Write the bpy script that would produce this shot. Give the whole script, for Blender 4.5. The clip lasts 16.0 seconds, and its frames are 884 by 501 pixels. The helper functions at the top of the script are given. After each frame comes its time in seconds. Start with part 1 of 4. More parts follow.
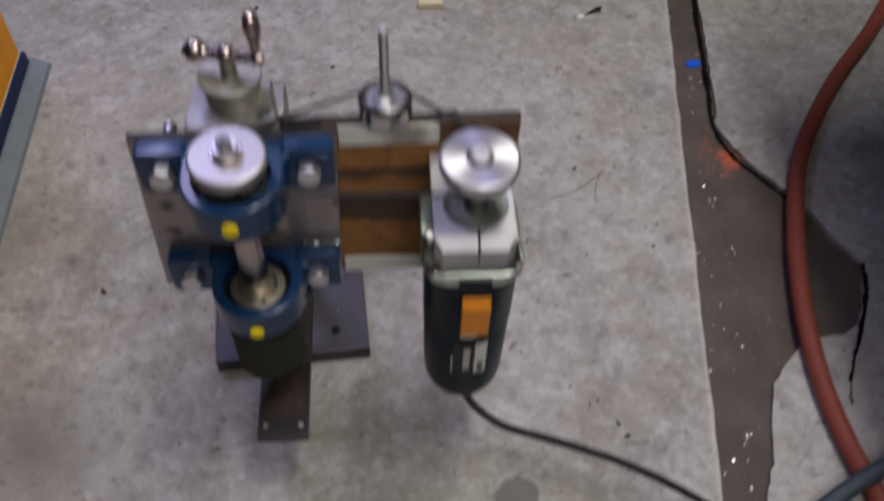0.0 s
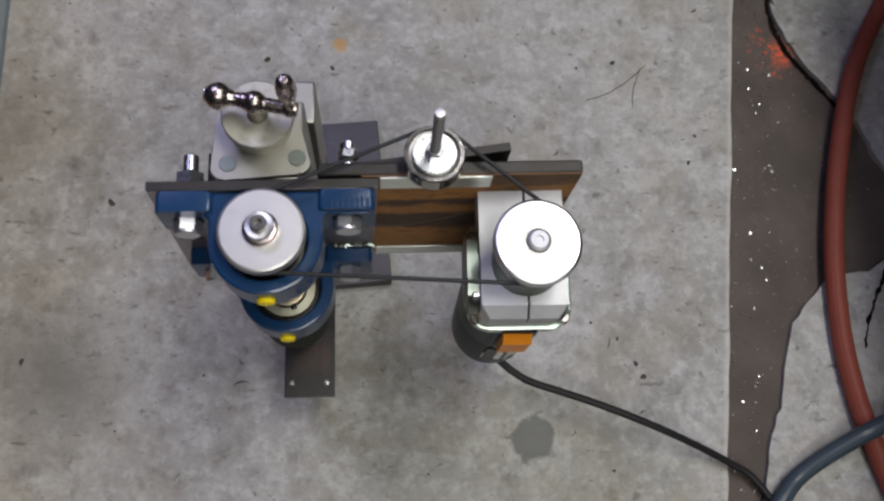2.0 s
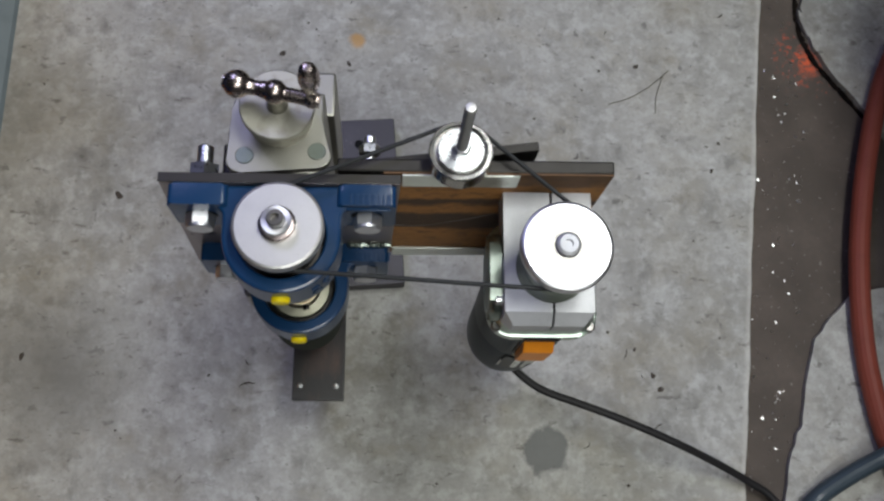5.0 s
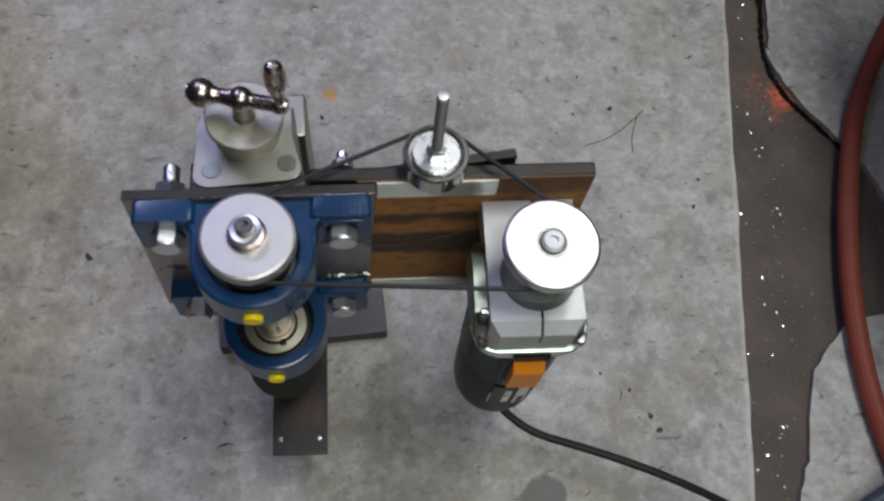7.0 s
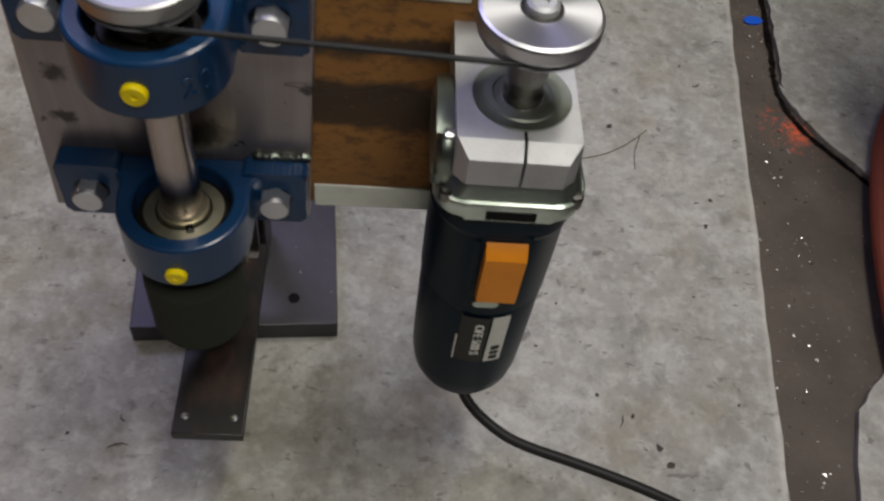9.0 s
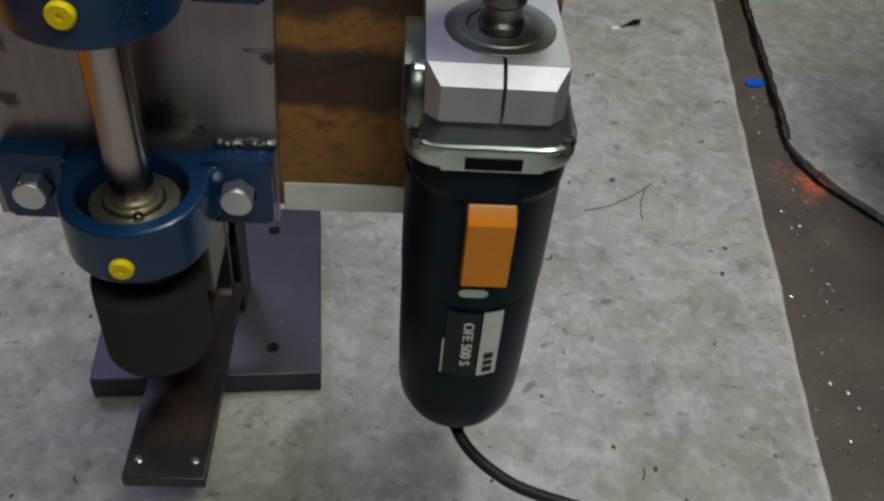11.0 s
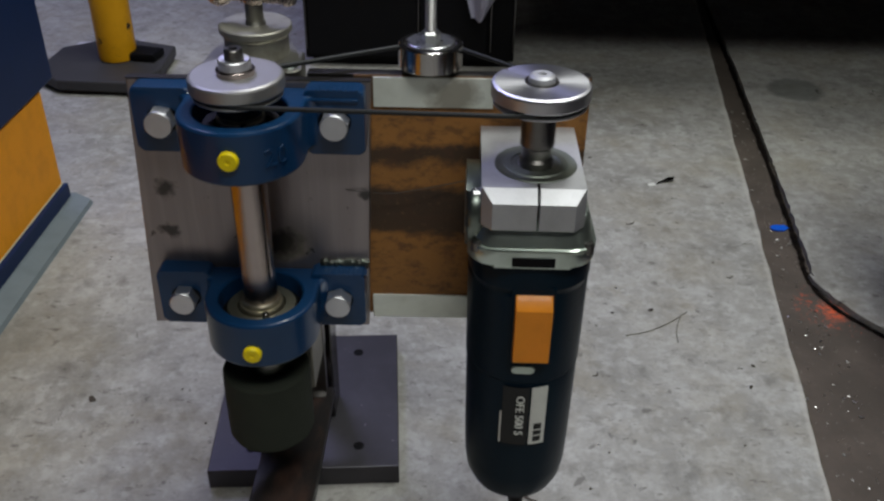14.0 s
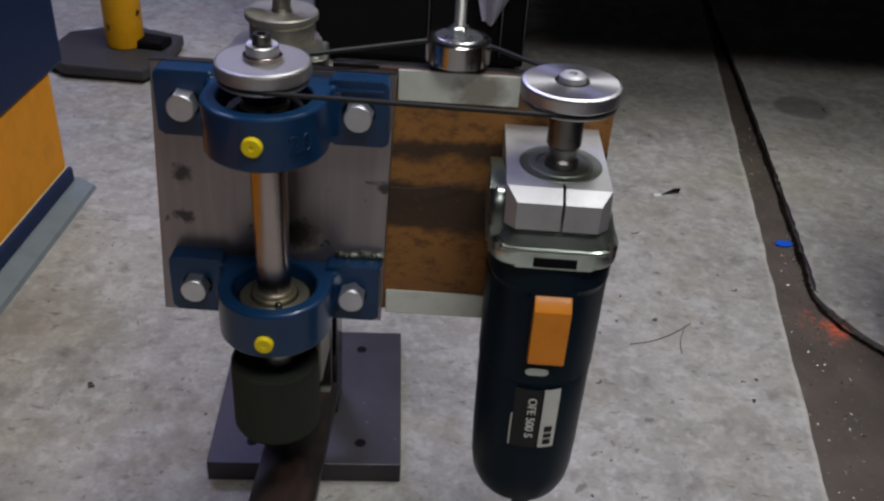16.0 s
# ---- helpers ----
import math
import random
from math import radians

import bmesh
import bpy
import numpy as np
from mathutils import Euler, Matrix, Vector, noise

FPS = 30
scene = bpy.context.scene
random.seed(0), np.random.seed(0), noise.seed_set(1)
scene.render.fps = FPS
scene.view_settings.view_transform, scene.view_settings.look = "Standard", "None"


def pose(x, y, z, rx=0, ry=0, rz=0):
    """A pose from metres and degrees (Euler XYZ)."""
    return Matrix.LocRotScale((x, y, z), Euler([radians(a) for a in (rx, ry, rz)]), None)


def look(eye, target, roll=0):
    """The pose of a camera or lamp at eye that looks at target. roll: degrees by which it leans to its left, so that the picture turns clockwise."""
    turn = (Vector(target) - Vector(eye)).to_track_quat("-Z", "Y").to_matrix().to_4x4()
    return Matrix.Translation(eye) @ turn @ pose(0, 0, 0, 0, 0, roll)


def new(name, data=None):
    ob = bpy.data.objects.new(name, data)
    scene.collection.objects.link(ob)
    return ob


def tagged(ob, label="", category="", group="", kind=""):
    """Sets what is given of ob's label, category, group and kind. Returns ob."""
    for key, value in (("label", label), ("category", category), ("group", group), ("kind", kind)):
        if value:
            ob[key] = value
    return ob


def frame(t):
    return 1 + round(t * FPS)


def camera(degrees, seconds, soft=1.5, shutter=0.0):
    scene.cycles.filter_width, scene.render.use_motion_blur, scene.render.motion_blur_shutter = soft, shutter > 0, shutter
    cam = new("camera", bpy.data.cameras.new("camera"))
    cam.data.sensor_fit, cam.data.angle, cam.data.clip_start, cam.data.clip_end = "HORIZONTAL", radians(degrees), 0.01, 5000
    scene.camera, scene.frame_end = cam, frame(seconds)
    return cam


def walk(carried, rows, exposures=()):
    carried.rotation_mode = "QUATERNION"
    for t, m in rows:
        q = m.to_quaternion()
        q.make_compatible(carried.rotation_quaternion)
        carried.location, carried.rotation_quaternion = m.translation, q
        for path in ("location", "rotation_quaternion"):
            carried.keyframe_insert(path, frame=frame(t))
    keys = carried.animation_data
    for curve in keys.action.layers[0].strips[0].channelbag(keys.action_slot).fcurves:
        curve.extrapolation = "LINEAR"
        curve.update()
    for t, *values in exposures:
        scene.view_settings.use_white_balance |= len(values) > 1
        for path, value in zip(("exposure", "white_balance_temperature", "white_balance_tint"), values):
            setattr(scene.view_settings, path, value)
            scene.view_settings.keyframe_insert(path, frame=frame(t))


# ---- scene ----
cam = camera(51.6, 16.0, 2.5, 0.7)
PATH = [
    (0, (0.102, -0.416, 0.774), (0.206, 0.75, -0.847), 2.7),
    (0.1, (0.097, -0.385, 0.802), (0.213, 0.735, -0.851), 3.7),
    (0.2, (0.09, -0.347, 0.827), (0.216, 0.686, -0.881), 5.3),
    (0.3, (0.092, -0.339, 0.834), (0.202, 0.666, -0.892), 4.5),
    (0.5, (0.088, -0.306, 0.852), (0.208, 0.594, -0.929), 5.5),
    (1, (0.077, -0.261, 0.861), (0.212, 0.444, -1.005), 10.1),
    (1.5, (0.06, -0.205, 0.87), (0.238, 0.375, -1.035), 15.6),
    (2, (0.068, -0.184, 0.844), (0.198, 0.35, -1.079), 12.7),
    (2.5, (0.074, -0.176, 0.817), (0.201, 0.349, -1.108), 13.9),
    (3, (0.062, -0.174, 0.816), (0.186, 0.348, -1.111), 14.4),
    (3.5, (0.058, -0.179, 0.824), (0.178, 0.365, -1.097), 13.6),
    (3.7, (0.058, -0.178, 0.823), (0.18, 0.357, -1.1), 13.8),
    (6, (0.053, -0.187, 0.816), (0.189, 0.406, -1.089), 13.3),
    (6.5, (0.048, -0.198, 0.804), (0.212, 0.459, -1.078), 13.2),
    (7, (0.061, -0.222, 0.781), (0.223, 0.537, -1.063), 9.9),
    (7.5, (0.076, -0.257, 0.736), (0.225, 0.614, -1.058), 8.9),
    (8, (0.079, -0.28, 0.678), (0.252, 0.736, -1.036), 10.0),
    (8.5, (0.081, -0.314, 0.619), (0.252, 0.808, -1.028), 10.0),
    (9, (0.092, -0.329, 0.576), (0.263, 0.862, -1.022), 9.6),
    (11.3, (0.116, -0.356, 0.474), (0.218, 1.137, -0.853), 4.5),
    (11.5, (0.11, -0.357, 0.47), (0.195, 1.166, -0.824), 4.3),
    (12, (0.095, -0.383, 0.475), (0.153, 1.204, -0.741), 5.0),
    (12.5, (0.091, -0.422, 0.506), (0.157, 1.236, -0.612), 5.6),
    (13, (0.099, -0.457, 0.522), (0.119, 1.222, -0.564), 4.7),
    (13.5, (0.109, -0.472, 0.53), (0.11, 1.215, -0.544), 2.7),
    (14, (0.116, -0.474, 0.527), (0.083, 1.209, -0.553), 0.9),
    (14.5, (0.114, -0.476, 0.525), (0.088, 1.21, -0.549), 1.7),
    (15, (0.102, -0.478, 0.52), (0.109, 1.219, -0.538), 3.9),
    (15.5, (0.1, -0.473, 0.52), (0.099, 1.223, -0.539), 4.0),
    (16, (0.1, -0.473, 0.52), (0.089, 1.217, -0.55), 3.8),
]
EXPO = [(0.0, -0.04, 6600, 14), (1.0, 0.08, 6600, 13), (1.5, 0.12, 6500, 11), (2.5, -0.02, 6450, 3), (3.7, 0.02, 6400, 2), (6.0, 0.0, 6250, 2), (7.5, -0.03, 6450, 5), (8.0, 0.05, 6850, 7), (8.5, -0.01, 6650, 7), (9.0, -0.02, 6900, 5), (11.5, 0.0, 6400, -2), (13.0, 0.0, 6300, 1), (14.5, 0.0, 6400, 3), (16.0, 0.0, 6400, 8)]
walk(cam, [(t, look(eye, target, roll)) for t, eye, target, roll in PATH], EXPO)

# ---- light ----
world = bpy.data.worlds.new("workshop")
scene.world = world
world.use_nodes = True
world.node_tree.nodes["Background"].inputs[0].default_value = (0.55, 0.6, 0.7, 1)
world.node_tree.nodes["Background"].inputs[1].default_value = 0.002


def area(name, eye, target, sx, sy, watts, colour):
    lamp = bpy.data.lights.new(name, "AREA")
    lamp.shape, lamp.size, lamp.size_y, lamp.energy, lamp.color = "RECTANGLE", sx, sy, watts, colour
    ob = new(name, lamp)
    ob.matrix_world = look(eye, target)
    return ob


area("ceiling_tube_light", (0.60, 0.25, 2.30), (0.60, 0.25, 0), 0.30, 1.20, 30, (1.0, 0.97, 0.95))
area("front_tube_light", (0.50, -1.15, 2.30), (0.15, 0.0, 0.1), 1.20, 0.30, 21, (1.0, 0.97, 0.95))
# Unseen bluish source, added to brighten the floor at the rear left.
area("far_fill_light", (-0.85, 1.40, 2.25), (-0.50, 1.00, 0), 0.90, 0.30, 21, (0.58, 0.56, 1.0))

# ---- materials ----


class Mat:
    """A node material: base colour, roughness and bump mixed from noises at real-world size."""

    def __init__(self, name, colour, rough=0.5, metal=0.0, coat=0.0):
        self.m = bpy.data.materials.new(name)
        self.m.use_nodes = True
        self.t = self.m.node_tree
        self.b = self.t.nodes["Principled BSDF"]
        self.b.inputs["Roughness"].default_value = rough
        self.b.inputs["Metallic"].default_value = metal
        self.b.inputs["Coat Weight"].default_value = coat
        self.b.inputs["Coat Roughness"].default_value = 0.12
        rgb = self.t.nodes.new("ShaderNodeRGB")
        rgb.outputs[0].default_value = (*colour, 1)
        self.col = rgb.outputs[0]
        self.pos = self.t.nodes.new("ShaderNodeNewGeometry").outputs["Position"]
        self.height = None
        self.done()

    def node(self, kind, **values):
        n = self.t.nodes.new(kind)
        for k, v in values.items():
            n.inputs[k].default_value = v
        return n

    def wire(self, a, b):
        self.t.links.new(a, b)

    def done(self):
        self.wire(self.col, self.b.inputs["Base Color"])
        return self

    def coords(self, scale, turn=0.0):
        mp = self.node("ShaderNodeMapping")
        mp.inputs["Scale"].default_value = scale
        mp.inputs["Rotation"].default_value = (0, 0, turn)
        self.wire(self.pos, mp.inputs["Vector"])
        return mp.outputs[0]

    def noise(self, size, detail=4.0, rough=0.6, stretch=(1, 1, 1), distort=0.0):
        n = self.node("ShaderNodeTexNoise", Scale=1.0, Detail=detail, Roughness=rough, Distortion=distort)
        self.wire(self.coords(tuple(s / size for s in stretch)), n.inputs["Vector"])
        return n.outputs["Fac"]

    def ramp(self, fac, lo, hi):
        n = self.node("ShaderNodeMapRange")
        n.inputs["From Min"].default_value, n.inputs["From Max"].default_value = lo, hi
        self.wire(fac, n.inputs["Value"])
        return n.outputs["Result"]

    def mul(self, a, k):
        n = self.t.nodes.new("ShaderNodeMath")
        n.operation = "MULTIPLY"
        self.wire(a, n.inputs[0])
        if isinstance(k, (int, float)):
            n.inputs[1].default_value = k
        else:
            self.wire(k, n.inputs[1])
        return n.outputs[0]

    def add(self, a, b):
        n = self.t.nodes.new("ShaderNodeMath")
        n.operation = "ADD"
        self.wire(a, n.inputs[0])
        self.wire(b, n.inputs[1])
        return n.outputs[0]

    def mix(self, fac, colour):
        n = self.t.nodes.new("ShaderNodeMix")
        n.data_type = "RGBA"
        self.wire(fac, n.inputs["Factor"])
        self.wire(self.col, n.inputs[6])
        n.inputs[7].default_value = (*colour, 1)
        self.col = n.outputs[2]
        return self.done()

    def rough(self, fac, lo, hi):
        n = self.node("ShaderNodeMapRange")
        n.inputs["To Min"].default_value, n.inputs["To Max"].default_value = lo, hi
        self.wire(fac, n.inputs["Value"])
        self.wire(n.outputs["Result"], self.b.inputs["Roughness"])
        return self

    def bump(self, fac, metres, strength=1.0):
        n = self.node("ShaderNodeBump", Strength=strength, Distance=metres)
        self.wire(fac, n.inputs["Height"])
        if self.height is not None:
            self.wire(self.height, n.inputs["Normal"])
        self.height = n.outputs[0]
        self.wire(self.height, self.b.inputs["Normal"])
        return self

    def spot(self, x, y, r, edge=0.35, wobble=0.012, size=0.03, z=0.0):
        """1 inside a ragged patch of radius r round a place, 0 outside."""
        n = self.node("ShaderNodeTexNoise", Scale=1.0 / size, Detail=4.0, Roughness=0.65)
        self.wire(self.pos, n.inputs["Vector"])
        off = self.t.nodes.new("ShaderNodeVectorMath")
        off.operation = "MULTIPLY_ADD"
        off.inputs[1].default_value = (wobble * 2,) * 3
        self.wire(n.outputs["Color"], off.inputs[0])
        self.wire(self.pos, off.inputs[2])
        d = self.t.nodes.new("ShaderNodeVectorMath")
        d.operation = "DISTANCE"
        self.wire(off.outputs[0], d.inputs[0])
        d.inputs[1].default_value = (x + wobble, y + wobble, z + wobble)
        return self.ramp(d.outputs["Value"], r, r * (1 - edge))


def concrete(name, base, dark, pale):
    c = Mat(name, base, 0.75)
    c.mix(c.mul(c.ramp(c.noise(0.22, 6, 0.65), 0.44, 0.66), 0.55), dark)
    c.mix(c.mul(c.ramp(c.noise(0.038, 6, 0.66, distort=0.2), 0.47, 0.66), 0.5), pale)
    c.mix(c.mul(c.ramp(c.noise(0.0135, 4, 0.6), 0.50, 0.64), 0.42), pale)
    c.mix(c.mul(c.ramp(c.noise(0.024, 6, 0.66, distort=0.2), 0.52, 0.68), 0.60), dark)
    c.mix(c.mul(c.ramp(c.noise(0.06, 5, 0.6, stretch=(1, 1.2, 1)), 0.58, 0.72), 0.35), (0.26, 0.225, 0.165))
    c.mix(c.mul(c.ramp(c.noise(0.10, 4, 0.6), 0.48, 0.66), 0.35), (0.27, 0.235, 0.165))
    c.mix(c.mul(c.ramp(c.noise(0.017, 5, 0.62, distort=0.4), 0.645, 0.69), 0.65), (0.095, 0.088, 0.08))
    c.mix(c.mul(c.ramp(c.noise(0.006, 5, 0.7), 0.665, 0.71), 0.55), (0.07, 0.065, 0.06))
    c.mix(c.mul(c.ramp(c.noise(0.0045, 4, 0.7), 0.48, 0.70), 0.40), dark)
    c.mix(c.mul(c.ramp(c.noise(0.009, 4, 0.7), 0.55, 0.72), 0.35), pale)
    c.rough(c.noise(0.05, 3), 0.5, 0.9)
    c.bump(c.noise(0.003, 4), 0.0004, 0.5).bump(c.noise(0.03, 3), 0.001, 0.35)
    return c


slab = concrete("concrete", (0.325, 0.315, 0.295), (0.140, 0.134, 0.122), (0.50, 0.495, 0.48))
slab.mix(slab.mul(slab.spot(0.027, 0.268, 0.010, 0.5, 0.004, 0.008), 0.75), (0.42, 0.23, 0.06))
slab.mix(slab.mul(slab.spot(0.204, -0.129, 0.0220, 0.18, 0.013, 0.022), 0.95), (0.125, 0.125, 0.12))
slab.mix(slab.mul(slab.spot(0.615, 0.818, 0.045, 0.2, 0.012, 0.05), 0.7), (0.12, 0.125, 0.12))
slab.mix(slab.mul(slab.spot(-0.225, -0.06, 0.095, 0.9, 0.03, 0.08), 0.8), (0.14, 0.135, 0.125))
slab.mix(slab.mul(slab.spot(-0.224, 0.140, 0.012, 0.6, 0.008, 0.012), 0.5), (0.10, 0.09, 0.08))
slab.mix(slab.mul(slab.spot(0.16, 0.015, 0.012, 0.5, 0.008, 0.014), 0.6), (0.10, 0.095, 0.085))
slab.mix(slab.mul(slab.spot(-0.31, 0.18, 0.09, 0.95, 0.03, 0.09), 0.5), (0.16, 0.15, 0.13))
slab.mix(slab.mul(slab.spot(0.27, 0.345, 0.014, 0.8, 0.008, 0.02), 0.5), (0.13, 0.125, 0.12))
for x, y, r in ((-0.219, 0.274, 0.010), (-0.197, 0.297, 0.008), (-0.240, 0.0, 0.007), (-0.100, -0.093, 0.006), (-0.241, -0.146, 0.010), (-0.117, 0.105, 0.007), (-0.125, 0.080, 0.008)):
    slab.mix(slab.mul(slab.spot(x, y, r, 0.8, 0.007, 0.011), 0.35), (0.09, 0.08, 0.07))
for size, turn, lo, deep in ((0.030, 0.7, 0.625, 0.65), (0.022, -0.5, 0.635, 0.60), (0.045, 0.2, 0.64, 0.50)):
    n = slab.node("ShaderNodeTexNoise", Scale=1.0, Detail=6.0, Roughness=0.72, Distortion=0.3)
    slab.wire(slab.coords((1 / size, 2.6 / size, 1 / size), turn), n.inputs["Vector"])
    slab.mix(slab.mul(slab.ramp(n.outputs["Fac"], lo, lo + 0.035), deep), (0.085, 0.076, 0.066))
# Pale band painted along the slab edge, for light caught on its bevel.
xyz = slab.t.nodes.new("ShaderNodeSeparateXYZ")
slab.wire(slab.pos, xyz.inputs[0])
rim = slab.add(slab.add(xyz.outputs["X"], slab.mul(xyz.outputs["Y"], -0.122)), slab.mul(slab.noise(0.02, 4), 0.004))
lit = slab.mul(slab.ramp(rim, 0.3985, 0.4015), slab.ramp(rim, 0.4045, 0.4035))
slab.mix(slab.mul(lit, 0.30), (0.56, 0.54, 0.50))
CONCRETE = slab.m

strip = Mat("dirty_concrete", (0.064, 0.050, 0.040), 0.8)
strip.mix(strip.mul(strip.ramp(strip.noise(0.05, 5), 0.4, 0.7), 0.6), (0.115, 0.090, 0.074))
strip.mix(strip.mul(strip.ramp(strip.noise(0.006, 4), 0.5, 0.75), 0.5), (0.06, 0.052, 0.045))
strip.mix(strip.mul(strip.ramp(strip.noise(0.004, 2), 0.69, 0.74), 0.6), (0.30, 0.29, 0.26))
strip.mix(strip.mul(strip.spot(0.459, 0.284, 0.008, 0.7, 0.004, 0.008), strip.ramp(strip.noise(0.006, 4, 0.7), 0.38, 0.56)), (0.78, 0.12, 0.03))
strip.mix(strip.mul(strip.spot(0.490, 0.266, 0.021, 0.8, 0.008, 0.015), strip.ramp(strip.noise(0.006, 4, 0.7), 0.38, 0.56)), (0.74, 0.11, 0.03))
strip.mix(strip.mul(strip.mul(strip.spot(0.500, 0.270, 0.050, 0.6, 0.02, 0.02), strip.ramp(strip.noise(0.005, 4, 0.7), 0.57, 0.63)), 0.8), (0.66, 0.09, 0.03))
strip.mix(strip.mul(strip.spot(0.457, 0.207, 0.006, 0.7, 0.004, 0.008), 0.6), (0.6, 0.09, 0.04))
strip.bump(strip.noise(0.006, 4), 0.001, 0.6)
STRIP = strip.m

grime = Mat("crack_dirt", (0.006, 0.005, 0.005), 0.95)
grime.mix(grime.ramp(grime.noise(0.01), 0.4, 0.7), (0.014, 0.011, 0.009)).bump(grime.noise(0.004), 0.001)
grime.b.inputs["Specular IOR Level"].default_value = 0.0
CRACK = grime.m


def metal(name, colour, rough, grain=0.004, stretch=(1, 1, 1), spread=0.12, dark=None):
    c = Mat(name, colour, rough, 1.0)
    n = c.noise(grain, 3, 0.6, stretch)
    c.rough(n, rough - spread, rough + spread)
    c.mix(c.mul(c.ramp(c.noise(0.02, 5), 0.45, 0.75), 0.45), dark or tuple(v * 0.62 for v in colour))
    c.bump(n, 0.00008, 0.35)
    return c


ALU = metal("machined_aluminium", (0.58, 0.58, 0.60), 0.62, 0.0012).m
ALU_DULL = metal("cast_aluminium", (0.62, 0.69, 0.63), 0.34, 0.010, spread=0.12, dark=(0.26, 0.31, 0.27)).m
ZINC = metal("zinc_plate", (0.70, 0.71, 0.72), 0.30, 0.003).m
CHROME = metal("polished_steel", (0.56, 0.54, 0.53), 0.16, 0.002, spread=0.05).m
SHAFT = metal("ground_shaft", (0.47, 0.40, 0.375), 0.22, 0.001, (1, 1, 6), spread=0.07).m
DARKSTEEL = metal("dark_oxide_steel", (0.105, 0.100, 0.098), 0.22, 0.003, spread=0.08, dark=(0.05, 0.047, 0.045)).m
DULLPLATE = metal("dull_dark_steel", (0.050, 0.047, 0.044), 0.52, 0.004, spread=0.1, dark=(0.028, 0.026, 0.024)).m
RODSTEEL = metal("threaded_steel", (0.58, 0.57, 0.56), 0.50, 0.003).m
LUG = metal("oily_lug", (0.24, 0.27, 0.24), 0.34, 0.012, spread=0.12, dark=(0.10, 0.12, 0.10)).m
OLIVE = metal("oily_casting", (0.25, 0.27, 0.235), 0.50, 0.006, dark=(0.15, 0.17, 0.14)).m
GUNMETAL = metal("gunmetal_steel", (0.20, 0.19, 0.18), 0.32, 0.003, dark=(0.10, 0.095, 0.09)).m
SLIDE = metal("slide_steel", (0.31, 0.30, 0.265), 0.45, 0.0016, spread=0.12, dark=(0.25, 0.24, 0.21)).m
COPPERY = metal("turned_handle", (0.44, 0.37, 0.34), 0.27, 0.002, spread=0.06).m
SHIELD = metal("bearing_shield", (0.40, 0.39, 0.305), 0.46, 0.003, dark=(0.28, 0.27, 0.21)).m
BRASSY = metal("bearing_ring", (0.60, 0.55, 0.43), 0.40, 0.002).m
MILLED = metal("milled_strip", (0.80, 0.83, 0.76), 0.34, 0.003, (1, 1, 3), dark=(0.50, 0.51, 0.44))
MILLED.b.inputs["Metallic"].default_value = 0.35
MILLED.mix(MILLED.mul(MILLED.spot(0.112, 0.0023, 0.017, 0.5, 0.010, 0.012, 0.3235), 0.75), (0.24, 0.21, 0.16))
MILLED = MILLED.m

turned = Mat("turned_aluminium", (0.66, 0.655, 0.69), 0.40, 1.0)
turned.b.inputs["Anisotropic"].default_value = 0.65
tang = turned.t.nodes.new("ShaderNodeTangent")
tang.direction_type, tang.axis = "RADIAL", "Z"
turned.wire(tang.outputs[0], turned.b.inputs["Tangent"])
turned.mix(turned.mul(turned.ramp(turned.noise(0.008, 4), 0.5, 0.8), 0.25), (0.5, 0.5, 0.52))
TURNED = turned.m

faced = Mat("matt_turned_aluminium", (0.49, 0.478, 0.472), 0.52, 0.9)
faced.mix(faced.mul(faced.ramp(faced.noise(0.010, 4), 0.45, 0.75), 0.3), (0.40, 0.39, 0.385))
faced.mix(faced.mul(faced.ramp(faced.noise(0.0018, 3), 0.60, 0.70), 0.35), (0.36, 0.35, 0.34))
faced.rough(faced.noise(0.006, 3), 0.36, 0.52)
FACED = faced.m

dialm = Mat("turned_dial_steel", (0.40, 0.385, 0.335), 0.50, 0.8)
dialm.mix(dialm.mul(dialm.ramp(dialm.noise(0.007, 5), 0.50, 0.68), 0.5), (0.24, 0.22, 0.18))
DIAL = dialm.m

pl = Mat("mill_scale_plate", (0.29, 0.255, 0.255), 0.33, 0.8)
pl.mix(pl.mul(pl.ramp(pl.noise(0.007, 4, 0.6, (1, 1, 0.05)), 0.45, 0.7), 0.5), (0.40, 0.355, 0.352))
pl.mix(pl.ramp(pl.noise(0.012, 5, 0.7), 0.66, 0.72), (0.045, 0.04, 0.04))
pl.bump(pl.noise(0.003, 3, 0.5, (1, 1, 0.1)), 0.0002, 0.4)
for x, z, r in ((-0.057, 0.264, 0.0075), (-0.058, 0.236, 0.007), (0.060, 0.262, 0.005), (0.010, 0.228, 0.014)):
    pl.mix(pl.mul(pl.spot(x, -0.0048, r, 0.5, 0.007, 0.007, z), 0.85), (0.04, 0.038, 0.036))
PLATE = pl.m

ru = Mat("rusty_plate", (0.036, 0.028, 0.023), 0.72, 0.1)
sep = ru.t.nodes.new("ShaderNodeSeparateXYZ")
ru.wire(ru.pos, sep.inputs[0])
wave = ru.add(sep.outputs["Z"], ru.mul(ru.noise(0.016, 6, 0.7, (0.7, 1, 1)), 0.022))
layers = ru.t.nodes.new("ShaderNodeValToRGB")
ru.wire(ru.ramp(wave, 0.181, 0.361), layers.inputs[0])
stops = [(0.0, 0.42), (0.16, 0.75), (0.325, 0.9), (0.36, 0.12), (0.505, 0.06), (0.54, 0.85), (0.60, 0.8), (0.63, 0.10), (0.665, 0.10), (0.695, 0.95), (0.79, 0.85), (0.83, 0.3), (1.0, 0.2)]
while len(layers.color_ramp.elements) < len(stops):
    layers.color_ramp.elements.new(0.5)
